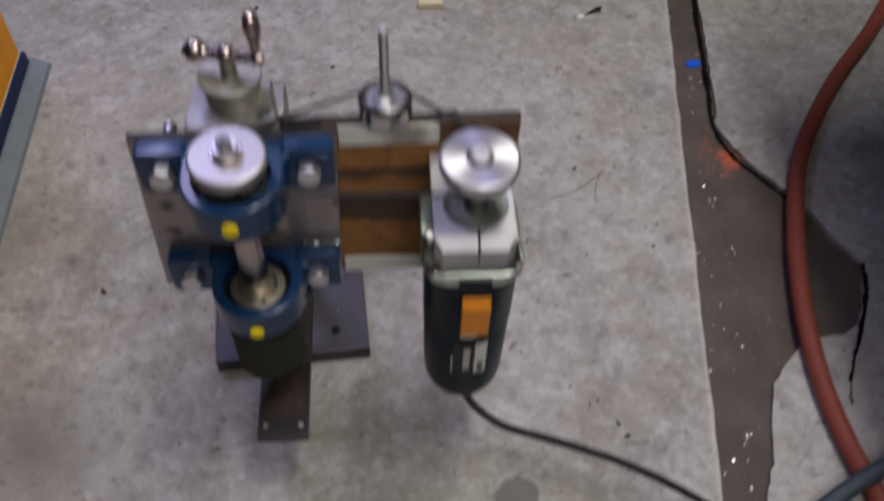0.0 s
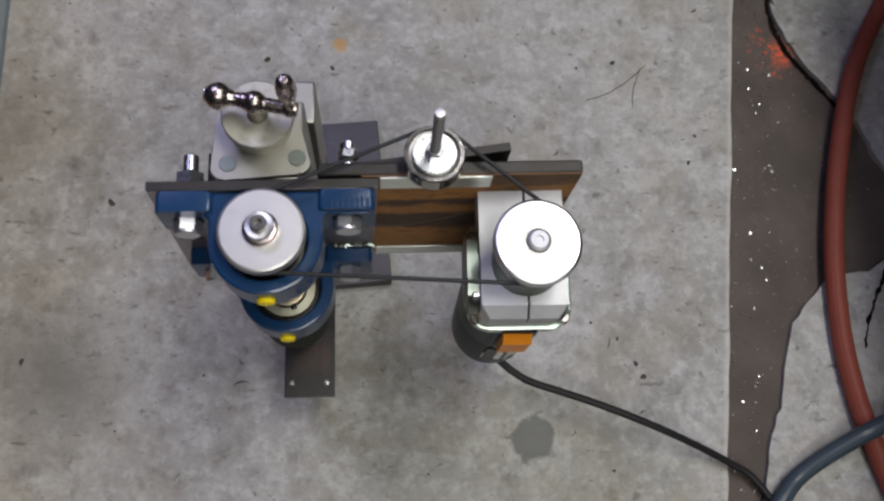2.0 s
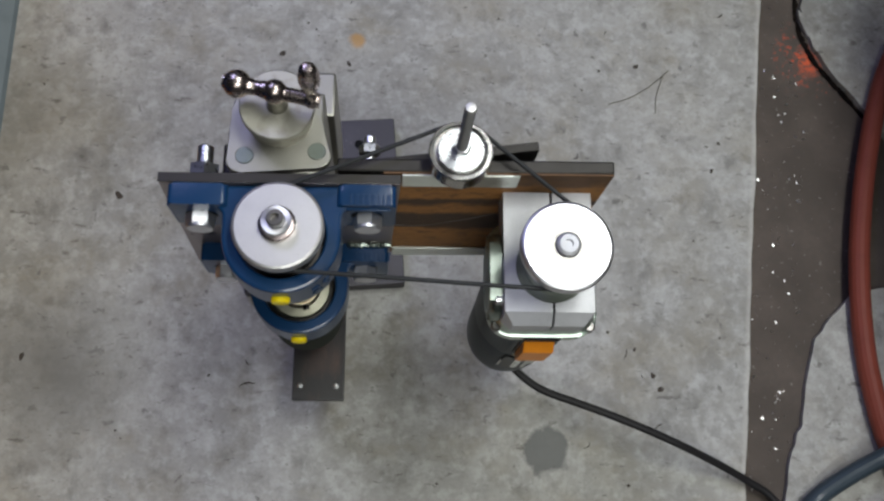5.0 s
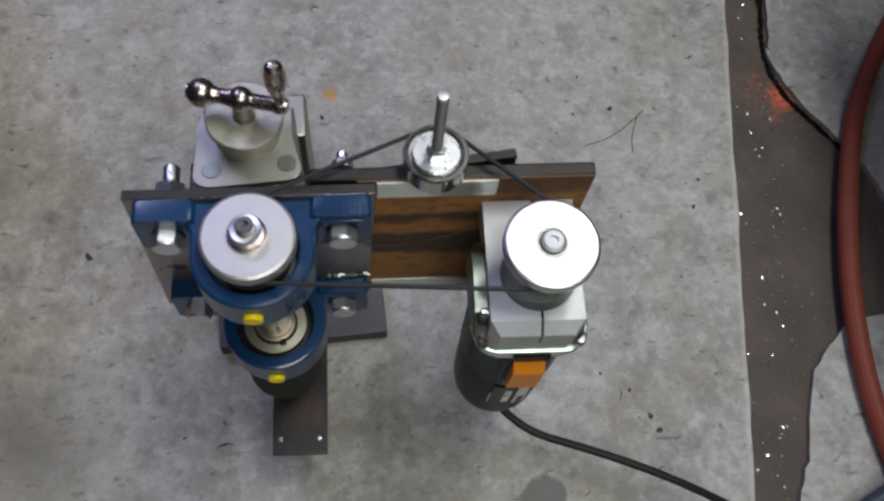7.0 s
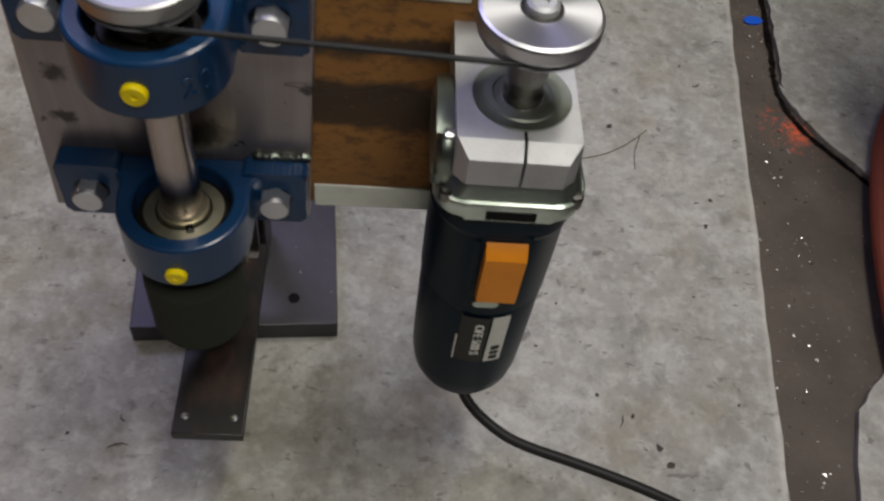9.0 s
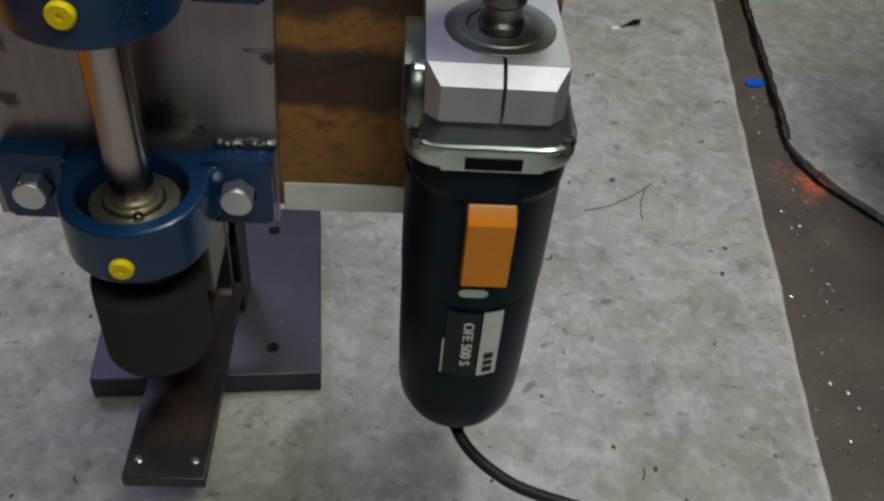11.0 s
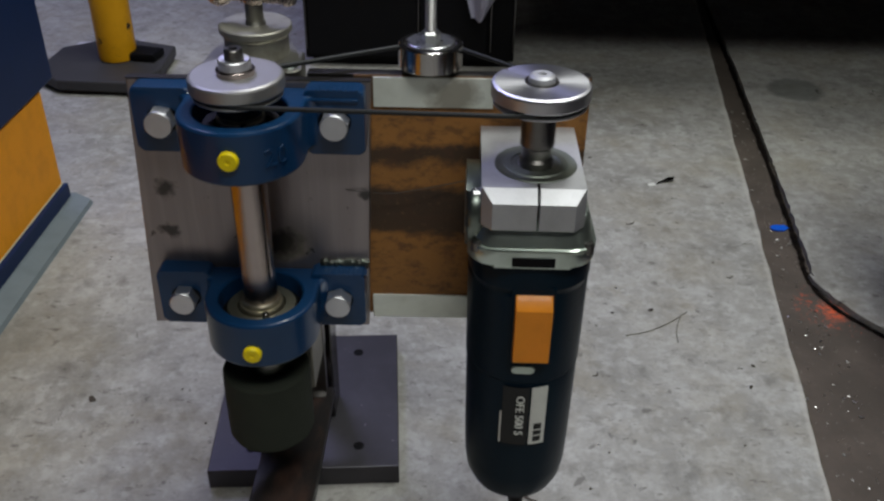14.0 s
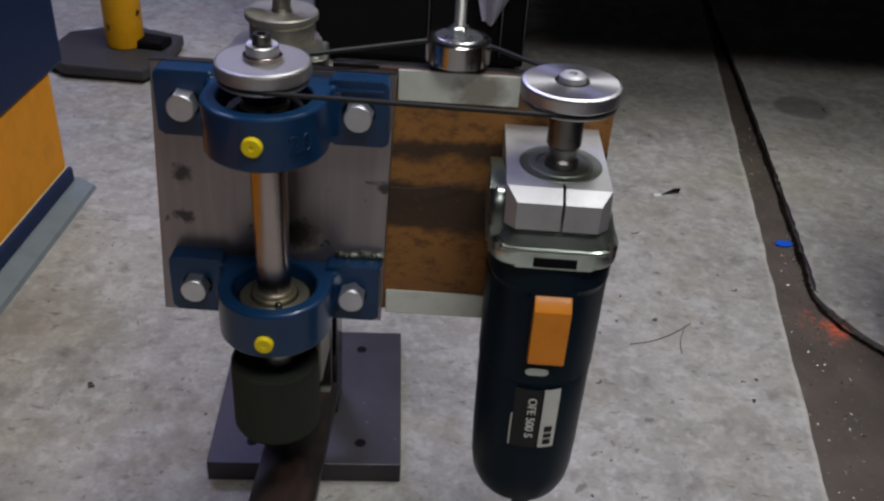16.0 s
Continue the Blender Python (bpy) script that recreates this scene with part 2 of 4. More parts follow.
for el, (p, v) in zip(layers.color_ramp.elements, stops):
    el.position, el.color = p, (v, v, v, 1)
ru.mix(layers.outputs[0], (0.42, 0.19, 0.048))
ru.mix(ru.mul(ru.ramp(ru.noise(0.006, 5, 0.7, (0.5, 1, 1)), 0.50, 0.64), 0.6), (0.085, 0.045, 0.024))
ru.mix(ru.mul(ru.ramp(ru.noise(0.011, 6, 0.7), 0.54, 0.68), 0.6), (0.11, 0.05, 0.03))
ru.mix(ru.mul(ru.ramp(ru.noise(0.0035, 3), 0.62, 0.74), 0.25), (0.46, 0.29, 0.12))
ru.bump(ru.noise(0.004, 4), 0.0005, 0.6)
RUST = ru.m

bs = Mat("grey_primer_steel", (0.056, 0.053, 0.061), 0.48, 0.6)
bs.mix(bs.mul(bs.ramp(bs.noise(0.03, 5), 0.45, 0.7), 0.45), (0.082, 0.078, 0.089))
bs.mix(bs.ramp(bs.noise(0.005, 4), 0.70, 0.75), (0.26, 0.25, 0.26)).bump(bs.noise(0.003), 0.0002, 0.4)
BASE = bs.m

br = Mat("scaled_bar_steel", (0.014, 0.012, 0.012), 0.42, 0.2)
br.mix(br.mul(br.ramp(br.noise(0.02, 5, 0.6, (1, 0.4, 1)), 0.5, 0.68), 0.6), (0.080, 0.040, 0.028))
br.mix(br.ramp(br.noise(0.004, 4), 0.69, 0.75), (0.2, 0.17, 0.16)).bump(br.noise(0.003), 0.0002, 0.5)
BAR = br.m


def paint(name, colour, rough=0.35, coat=0.3, chip=None, chips=0.72):
    c = Mat(name, colour, rough, 0.0, coat)
    c.mix(c.mul(c.ramp(c.noise(0.02, 5), 0.45, 0.75), 0.35), tuple(v * 0.6 for v in colour))
    if chip:
        c.mix(c.ramp(c.noise(0.006, 5, 0.7), chips, chips + 0.03), chip)
    c.bump(c.noise(0.004, 3), 0.0003, 0.35)
    c.b.inputs["Specular IOR Level"].default_value = 0.5 if coat > 0.25 else 0.25
    return c


BLUE = paint("blue_casting_paint", (0.006, 0.034, 0.098), 0.30, 0.3)
BLUE.b.inputs["Specular IOR Level"].default_value = 0.3
BLUE.bump(BLUE.noise(0.0016, 3), 0.00015, 0.6)
BLUE = BLUE.m
YELLOW_CAP = paint("yellow_plastic", (0.88, 0.68, 0.005), 0.5, 0.1).m
MOTOR = paint("dark_blue_plastic", (0.002, 0.011, 0.022), 0.36, 0.0)
MOTOR.b.inputs["Specular IOR Level"].default_value = 0.14
MOTOR = MOTOR.m
ORANGE = paint("orange_plastic", (0.86, 0.29, 0.018), 0.42, 0.1).m
RUBBER = paint("black_rubber", (0.014, 0.013, 0.014), 0.55, 0.0).m
BELT = paint("belt_rubber", (0.020, 0.021, 0.022), 0.5, 0.0).m
HOSE_RED = paint("red_hose_rubber", (0.21, 0.050, 0.033), 0.55, 0.0).m
HOSE_BLUE = paint("blue_grey_hose", (0.035, 0.05, 0.065), 0.5, 0.1).m
STONE = paint("green_grinding_stone", (0.028, 0.032, 0.024), 0.9, 0.0).m
WHITE = paint("white_print", (0.72, 0.72, 0.68), 0.5, 0.0).m
BLACK_PRINT = paint("black_print", (0.012, 0.012, 0.013), 0.4, 0.1).m
ORANGE_PANEL = paint("orange_machine_paint", (0.82, 0.32, 0.003), 0.5, 0.0, (0.25, 0.12, 0.03), 0.74).m
BLUE_PANEL = paint("dark_blue_machine_paint", (0.006, 0.020, 0.075), 0.5, 0.0).m
PLINTH = paint("grey_plinth_paint", (0.17, 0.20, 0.22), 0.55, 0.0, (0.28, 0.28, 0.27), 0.68).m
POST = paint("yellow_post_paint", (0.66, 0.32, 0.005), 0.5, 0.0, (0.02, 0.018, 0.015), 0.68)
POST.mix(POST.ramp(POST.noise(0.035, 5, 0.6), 0.62, 0.64), (0.015, 0.013, 0.012))
POST = POST.m
FOOTPLATE = paint("oily_steel_foot", (0.048, 0.047, 0.052), 0.5, 0.0, (0.2, 0.19, 0.18), 0.7).m
BLACK = paint("black_enamel", (0.004, 0.004, 0.005), 0.6, 0.0)
BLACK.b.inputs["Specular IOR Level"].default_value = 0.12
BLACK = BLACK.m
PAPER = paint("white_paper", (0.62, 0.60, 0.66), 0.8, 0.0).m
RAG = paint("grey_lilac_cloth", (0.34, 0.33, 0.42), 0.9, 0.0).m
BLUE_BIT = paint("blue_plastic_chip", (0.01, 0.10, 0.62), 0.4, 0.0).m
DEBRIS = paint("dark_debris", (0.06, 0.05, 0.042), 0.9, 0.0).m
STRAND = paint("dull_wire", (0.13, 0.12, 0.10), 0.7, 0.0).m
CREAM = paint("cream_scrap", (0.62, 0.56, 0.38), 0.7, 0.0).m
BOLT = metal("zinc_bolt", (0.70, 0.70, 0.73), 0.45, 0.002, spread=0.08).m
SWARF = metal("bright_swarf", (0.85, 0.84, 0.82), 0.3, 0.002).m
WALL = paint("workshop_wall", (0.09, 0.09, 0.09), 0.85, 0.0).m

# ---- shape helpers ----


def part(name, bm, material, parent=None, label="", smooth=20):
    """Links a bmesh as one mesh object under a thing or a part."""
    bmesh.ops.remove_doubles(bm, verts=bm.verts, dist=1e-6)
    bmesh.ops.recalc_face_normals(bm, faces=bm.faces)
    me = bpy.data.meshes.new(name)
    bm.to_mesh(me)
    bm.free()
    me.materials.append(material)
    if smooth:
        for p in me.polygons:
            p.use_smooth = True
        me.set_sharp_from_angle(angle=radians(smooth))
    ob = new(name, me)
    if parent is not None:
        ob.parent = parent
    if label:
        ob["label"] = label
    return ob


def empty(name, place, label, category, group="", kind=""):
    ob = new(name)
    ob.empty_display_size = 0.05
    ob.location = place
    return tagged(ob, label, category, group, kind)


def box(x0, x1, y0, y1, z0, z1, bevel=0.0, seg=2, bm=None, m=None):
    own = bmesh.new()
    bmesh.ops.create_cube(own, size=1)
    for v in own.verts:
        v.co = Vector(((x0 + x1) / 2 + v.co.x * (x1 - x0), (y0 + y1) / 2 + v.co.y * (y1 - y0), (z0 + z1) / 2 + v.co.z * (z1 - z0)))
    if bevel:
        bmesh.ops.bevel(own, geom=own.edges, offset=bevel, segments=seg, affect="EDGES", profile=0.5)
    return join(bm, own, m)


def join(bm, own, m=None):
    if m is not None:
        own.transform(m)
    if bm is None:
        return own
    me = bpy.data.meshes.new("tmp")
    own.to_mesh(me)
    own.free()
    bm.from_mesh(me)
    bpy.data.meshes.remove(me)
    return bm


def lathe(rows, cx=0.0, cy=0.0, seg=48, bm=None, m=None, squash=None):
    """A turned body round the upright axis at (cx, cy): rows of radius and height. squash(a, r, z) may change the radius."""
    own = bmesh.new()
    rings = []
    for r, z in rows:
        if r <= 1e-7:
            rings.append([own.verts.new((cx, cy, z))])
            continue
        ring = []
        for i in range(seg):
            a = math.tau * i / seg
            q = squash(a, r, z) if squash else r
            ring.append(own.verts.new((cx + q * math.cos(a), cy + q * math.sin(a), z)))
        rings.append(ring)
    for a, b in zip(rings, rings[1:]):
        for i in range(seg):
            j = (i + 1) % seg
            if len(a) == 1 and len(b) > 1:
                own.faces.new((a[0], b[j], b[i]))
            elif len(b) == 1 and len(a) > 1:
                own.faces.new((a[i], a[j], b[0]))
            elif len(a) > 1 and len(b) > 1:
                own.faces.new((a[i], a[j], b[j], b[i]))
    return join(bm, own, m)


def prism(outline, z0, z1, bevel=0.0, bm=None, m=None, seg=2):
    """An outline of (x, y), drawn up from z0 to z1."""
    own = bmesh.new()
    low = [own.verts.new((x, y, z0)) for x, y in outline]
    high = [own.verts.new((x, y, z1)) for x, y in outline]
    own.faces.new(low[::-1])
    top = own.faces.new(high)
    n = len(outline)
    for i in range(n):
        own.faces.new((low[i], low[(i + 1) % n], high[(i + 1) % n], high[i]))
    if bevel:
        edges = [e for e in own.edges if abs(e.verts[0].co.z - e.verts[1].co.z) < 1e-9]
        bmesh.ops.bevel(own, geom=edges, offset=bevel, segments=seg, affect="EDGES", profile=0.5)
    return join(bm, own, m)


def rounded(x0, x1, y0, y1, r, n=6):
    pts = []
    for cx, cy, a0 in ((x1 - r, y1 - r, 0), (x0 + r, y1 - r, 90), (x0 + r, y0 + r, 180), (x1 - r, y0 + r, 270)):
        pts += [(cx + r * math.cos(radians(a0 + 90 * i / n)), cy + r * math.sin(radians(a0 + 90 * i / n))) for i in range(n + 1)]
    return pts


def spline(points, step=8, closed=False):
    """A smooth line through points (Catmull-Rom)."""
    p = [Vector(q) for q in points]
    n = len(p)
    out = []
    for i in range(n if closed else n - 1):
        a, b, c, d = (p[k % n] if closed else p[max(0, min(n - 1, k))] for k in (i - 1, i, i + 1, i + 2))
        for s in range(step):
            t = s / step
            out.append(0.5 * (2 * b + (c - a) * t + (2 * a - 5 * b + 4 * c - d) * t * t + (3 * b - a - 3 * c + d) * t ** 3))
    if not closed:
        out.append(p[-1])
    return out


def tube(points, radius, seg=12, closed=False, bm=None):
    """A round body swept along points; radius a number or one for each point."""
    own = bmesh.new()
    n = len(points)
    rings = []
    for i, p in enumerate(points):
        a, b = (points[i - 1], points[(i + 1) % n]) if closed else (points[max(0, i - 1)], points[min(n - 1, i + 1)])
        way = (b - a).normalized()
        side = way.cross(Vector((0, 0, 1)))
        side = side.normalized() if side.length > 1e-4 else Vector((1, 0, 0))
        up = side.cross(way)
        r = radius if isinstance(radius, (int, float)) else radius[i]
        rings.append([own.verts.new(p + r * (math.cos(math.tau * k / seg) * side + math.sin(math.tau * k / seg) * up)) for k in range(seg)])
    for i in range(n if closed else n - 1):
        a, b = rings[i], rings[(i + 1) % n]
        for k in range(seg):
            own.faces.new((a[k], a[(k + 1) % seg], b[(k + 1) % seg], b[k]))
    if not closed:
        own.faces.new(rings[0][::-1])
        own.faces.new(rings[-1])
    return join(bm, own)


def hexagon(r, z0, z1, dome=0.0012, bm=None, m=None):
    """A hexagonal bolt head or nut with chamfered corners."""
    return lathe([(0, z1), (r * 0.82, z1), (r * 0.99, z1 - dome), (r, z0), (0, z0)], seg=6, bm=bm, m=m)


FRONT = Matrix.Rotation(radians(90), 4, "X")  # turns upright bodies to face the front (-y)

# ---- floor, walls, ceiling ----


def edge_x(y):
    return 0.4020 + 0.122 * y


under = part("floor", box(-3.0, 3.0, -3.0, 3.0, -0.20, -0.007), STRIP, smooth=0)
tagged(under, "dark dirty concrete strip between two floor slabs", "floor", kind="structure")
rng = random.Random(4)
left = [(-3.0, -3.0)]
for i in range(241):
    y = -3.0 + 6.0 * i / 240
    rag = rng.uniform(-0.0012, 0.0012)
    left.append((edge_x(y) + rag, y))
left.append((-3.0, 3.0))
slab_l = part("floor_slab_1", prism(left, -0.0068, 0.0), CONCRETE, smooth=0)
tagged(slab_l, "grey stained concrete floor slab with scuffs and stains", "floor", kind="structure")
crack = [(0.34, -0.72), (0.405, -0.25), (0.418, -0.175), (0.427, -0.129), (0.440, -0.105), (0.449, -0.061), (0.462, -0.025), (0.493, 0.010), (0.510, 0.022),
         (0.545, 0.026), (0.568, 0.040), (0.577, 0.060), (0.594, 0.111), (0.573, 0.143), (0.556, 0.185), (0.545, 0.203), (0.524, 0.232), (0.506, 0.256), (0.491, 0.287),
         (0.4855, 0.325), (0.4905, 0.36), (0.503, 0.467), (0.5215, 0.652), (0.5325, 0.765), (0.5455, 0.898), (0.555, 1.013), (0.575, 1.243), (0.72, 3.0)]
rag_line = []
for (x0, y0), (x1, y1) in zip(crack, crack[1:]):
    n = max(2, int(math.hypot(x1 - x0, y1 - y0) / 0.008))
    n = min(n, 60)
    for k in range(n):
        rag_line.append((x0 + (x1 - x0) * k / n + rng.uniform(-0.0013, 0.0013), y0 + (y1 - y0) * k / n + rng.uniform(-0.001, 0.001)))
rag_line.append(crack[-1])
right = [(0.05, -3.0), *rag_line, (3.0, 3.0), (3.0, -3.0)]
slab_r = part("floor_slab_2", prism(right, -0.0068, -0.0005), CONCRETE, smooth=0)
tagged(slab_r, "grey concrete floor slab with a broken edge", "floor", kind="structure")


def ribbon(points, w0, w1, z, seed, jag=0.0012):
    """A thin ragged band that lies on the floor along points, w0 to w1 wide."""
    r = random.Random(seed)
    line = spline([(x, y, z) for x, y in points], 10)
    own = bmesh.new()
    rows = []
    for i, p in enumerate(line):
        way = (line[min(i + 1, len(line) - 1)] - line[max(i - 1, 0)]).normalized()
        side = Vector((-way.y, way.x, 0))
        w = w0 + (w1 - w0) * i / (len(line) - 1)
        rows.append((own.verts.new(p + side * (w / 2 + r.uniform(-jag, jag))), own.verts.new(p - side * (w / 2 + r.uniform(-jag, jag)))))
    for a, b in zip(rows, rows[1:]):
        own.faces.new((a[0], a[1], b[1], b[0]))
    return own


far_crack = [(x - 0.0045, y) for x, y in crack if y > 0.16]
tagged(part("floor_crack", ribbon(far_crack, 0.0044, 0.009, -0.0062, 2, 0.0013), CRACK, smooth=0), "dark dirt-filled crack along the slab edge", "crack", kind="structure")
tagged(part("floor_crack", ribbon([(0.592, 0.111), (0.586, 0.08), (0.574, 0.05), (0.558, 0.018), (0.538, -0.021), (0.530, -0.05)], 0.006, 0.002, 0.0002, 3), CRACK, smooth=0),
       "dark fine crack in the concrete", "crack", kind="structure")

for name, b in (("wall_west", (-3.1, -2.95, -3, 3)), ("wall_east", (2.95, 3.1, -3, 3)), ("wall_south", (-3, 3, -3.1, -2.95)), ("wall_north", (-3, 3, 2.95, 3.1))):
    tagged(part(name, box(b[0], b[1], b[2], b[3], -0.1, 2.7), WALL, smooth=0), "plain dim grey workshop wall", "wall", kind="structure")
tagged(part("ceiling", box(-3.1, 3.1, -3.1, 3.1, 2.6, 2.75), WALL, smooth=0), "plain dim grey workshop ceiling", "ceiling", kind="structure")

# ---- the grinder ----
ZU, ZL, SY = 0.315, 0.1955, -0.0333
MX, MY = 0.1562, -0.0422
IX, IY = 0.0985, 0.0108

grinder = empty("spindle_grinder", (0, 0, 0), "home-built belt-driven spindle grinder with blue bearing blocks standing on concrete", "grinder")



def skew(x):
    """How far the plate stands forward of the line y = 0 at x: it is turned a little on its base."""
    return -0.0041 + 0.0132 * x


def skewed(*things):
    """Sets built parts onto the turned plate."""
    for ob in things:
        for v in ob.data.vertices:
            v.co.y += skew(v.co.x)


# steel plates
bearing_plate = part("bearing_plate", prism([(-0.0775, 0.166), (0.0605, 0.166), (0.0660, 0.333), (-0.0690, 0.333)], -0.0058, 0.0, 0.0007, m=FRONT), PLATE, grinder, "dark mill-scale steel plate")
edge_strip = part("cut_edge", box(-0.0690, 0.0660, 0.0001, 0.0057, 0.3331, 0.3337, 0.0002), DULLPLATE, bearing_plate, "bright-cut plate edge")
back = part("back_plate", box(0.030, 0.1885, 0.0070, 0.0150, 0.172, 0.3355, 0.0012), DULLPLATE, grinder, "dark steel back plate")
rust = part("rust_face", box(0.0560, 0.1881, 0.0060, 0.0072, 0.1722, 0.3350, 0.0003), RUST, back, "rusty banded face of the back plate")
strip_top = part("milled_strip", box(0.0668, 0.1340, 0.0049, 0.0059, 0.3165, 0.3345, 0.0003), MILLED, back, "bright milled steel strip")
strip_low = part("milled_strip", box(0.0630, 0.150, 0.0042, 0.0058, 0.1700, 0.1875, 0.0006), MILLED, back, "bright milled steel strip")

skewed(bearing_plate, edge_strip, back, rust, strip_top, strip_low)

# pillow blocks


def block_outline(ear=0.0):
    pts = [(-0.0635, -0.0002), (-0.0635, -0.0105), (-0.0625, -0.0118), (-0.043, -0.0122)]
    pts += [(-0.0395 + 0.0065 * math.sin(radians(a)), -0.0190 + 0.0068 * math.cos(radians(a))) for a in (15, 35, 55, 75, 90)]
    pts += [(0.0330 * math.cos(radians(a)), SY + 0.0330 * math.sin(radians(a))) for a in range(180, 361, 6)]
    half = [(-x, y) for x, y in pts[:9]]
    return [(x + ear * (abs(x) > 0.042), y + (skew(x) if y > SY + 0.008 else 0)) for x, y in pts + half[::-1]]


def pillow_block(zc, seed, ear=0.0):
    out = block_outline(ear)
    n = len(out)

    def inset(d):
        pts = []
        for k in range(n):
            a, q = Vector(out[k - 1]), Vector(out[(k + 1) % n])
            way = (q - a).normalized()
            pts.append((out[k][0] - way.y * d, out[k][1] + way.x * d))
        return pts

    own = bmesh.new()
    rows = []
    for dz, d in ((-0.0150, 0.0018), (-0.0145, 0.0006), (-0.0134, 0.0), (0.0134, 0.0), (0.0145, 0.0006), (0.0150, 0.0018)):
        ring = inset(d)
        hr = 0.0246 + d * 0.7
        rows.append(([own.verts.new((x, y, zc + dz)) for x, y in ring],
                     [own.verts.new((hr * math.cos(math.tau * k / 48), SY + hr * math.sin(math.tau * k / 48), zc + dz)) for k in range(48)]))
    for lo, hi in zip(rows, rows[1:]):
        for a, c in zip(lo, hi):
            m = len(a)
            for k in range(m):
                own.faces.new((a[k], a[(k + 1) % m], c[(k + 1) % m], c[k]))
    for a, c in (rows[0], rows[-1]):
        edges = [own.edges.get((ring[k], ring[(k + 1) % len(ring)])) for ring in (a, c) for k in range(len(ring))]
        bmesh.ops.triangle_fill(own, edges=edges, use_beauty=True)
    for s in (-1, 1):
        x0, x1 = sorted((s * 0.0305 + ear, s * 0.0636 + ear))
        prism(rounded(x0, x1, zc - 0.0198, zc + 0.0182, 0.003), 0.0002, 0.0128, 0.0016, own, Matrix.Translation((0, skew((x0 + x1) / 2), 0)) @ FRONT, 3)
    house = part("pillow_block", own, BLUE, grinder, "blue-painted cast-iron pillow block")
    # raised casting marks as plain bars
    r = random.Random(seed)
    x = 0.0375
    while x < 0.060:
        w = r.uniform(0.0012, 0.0028)
        part("casting_mark", box(x, x + w, -0.0160, -0.0095, zc + 0.0178, zc + 0.0187, 0.0002, 1), BLUE, house)
        x += w + 0.0012
    # bearing insert
    # The outer ring is coloured dark for the shade in the housing gap.
    part("bearing_ring", lathe([(0.0244, zc - 0.0060), (0.0244, zc + 0.0030), (0.0206, zc + 0.0034), (0.0204, zc + 0.0060), (0.0204, zc - 0.0060), (0.0206, zc - 0.0062), (0.0244, zc - 0.0060)], 0, SY),
         DULLPLATE, house, "bearing outer ring, darkened for the shaded gap round the shield")
    # The upper copy of the shield is black, for shade in its bore.
    part("bearing_seal", lathe([(0.0206, zc + 0.0066), (0.0200, zc + 0.0076), (0.0144, zc + 0.0080), (0.0140, zc + 0.0050), (0.0140, zc - 0.0050), (0.0144, zc - 0.0080), (0.0200, zc - 0.0076), (0.0206, zc - 0.0066)], 0, SY),
         SHIELD if zc < 0.25 else RUBBER, house, "dull olive metal bearing shield" if zc < 0.25 else "bearing shield coloured black for the shade in the upper bore")
    part("inner_ring", lathe([(0.0102, zc - 0.012), (0.0132, zc - 0.012), (0.0132, zc + 0.0094), (0.0127, zc + 0.0102), (0.0118, zc + 0.0102), (0.0115, zc + 0.0128), (0.0110, zc + 0.0134), (0.0102, zc + 0.0134)], 0, SY),
         BRASSY, house, "bright steel inner ring")
    part("set_screw", lathe([(0, 0.0165), (0.0018, 0.0165), (0.0022, 0.0160), (0.0022, 0.013), (0, 0.013)], seg=16, m=pose(0.0, SY, zc + 0.009, 90, 0, 20)), DARKSTEEL, house)
    part("grease_cap", lathe([(0, 0.0022), (0.0012, 0.0022), (0.0016, 0.0030), (0.0046, 0.0030), (0.0054, 0.0020), (0.0054, -0.001), (0, -0.001)], seg=28, m=pose(0, SY - 0.0328, zc + (0.0005 if zc > 0.25 else -0.0040), 90)),
         YELLOW_CAP, house, "bright yellow plastic grease cap")
    for s in (-1, 1):
        bolt = part("bolt", lathe([(0, 0.0218), (0.0072, 0.0218), (0.0077, 0.0213), (0.0078, 0.0195)], seg=32, bm=hexagon(0.0084, 0.0120, 0.0211, 0.0014, m=Matrix.Rotation(radians(11 * s + seed), 4, "Z"))), BOLT, house,
                    "pale zinc-plated hexagon bolt")
        bolt.data.transform(pose(s * 0.0475 + ear, skew(s * 0.0475), zc, 90))
        part("bolt_slot", prism(rounded(-0.0092, 0.0092, -0.0068, 0.0068, 0.0066), 0.0126, 0.0130, m=pose(s * 0.0470 + ear, skew(s * 0.0475), zc, 90)), BLACK, house, "dark slotted bolt hole")
        part("bolt_end", hexagon(0.0092, -0.0165, -0.0085, bm=lathe([(0, -0.0290), (0.0038, -0.0290), (0.0047, -0.0280), (0.0047, -0.006)], seg=20), m=Matrix.Rotation(radians(20), 4, "Z")), ZINC, house,
             "nut and thread end").data.transform(pose(s * 0.0475 + ear, skew(s * 0.0475) - (0.0 if s < 0 else 0.006), zc, 90))
    return house


upper = pillow_block(ZU, 3)
part("casting_ridge", box(0.0340, 0.0605, -0.0177, -0.0155, ZU + 0.0118, ZU + 0.0138, 0.0006), BLUE, upper)


def raised_text(name, body, size, m, material, parent, label=""):
    """Flat lettering as a mesh part, standing where m puts it."""
    txt = bpy.data.curves.new(name, "FONT")
    txt.body, txt.size, txt.align_x, txt.align_y, txt.extrude = body, size, "CENTER", "CENTER", 0.0006
    probe = new(name + "_curve", txt)
    bpy.context.view_layer.update()
    letters = bpy.data.meshes.new_from_object(probe)
    bpy.data.objects.remove(probe)
    bm = bmesh.new()
    bm.from_mesh(letters)
    bm.transform(m)
    return part(name, bm, material, parent, label, 0)


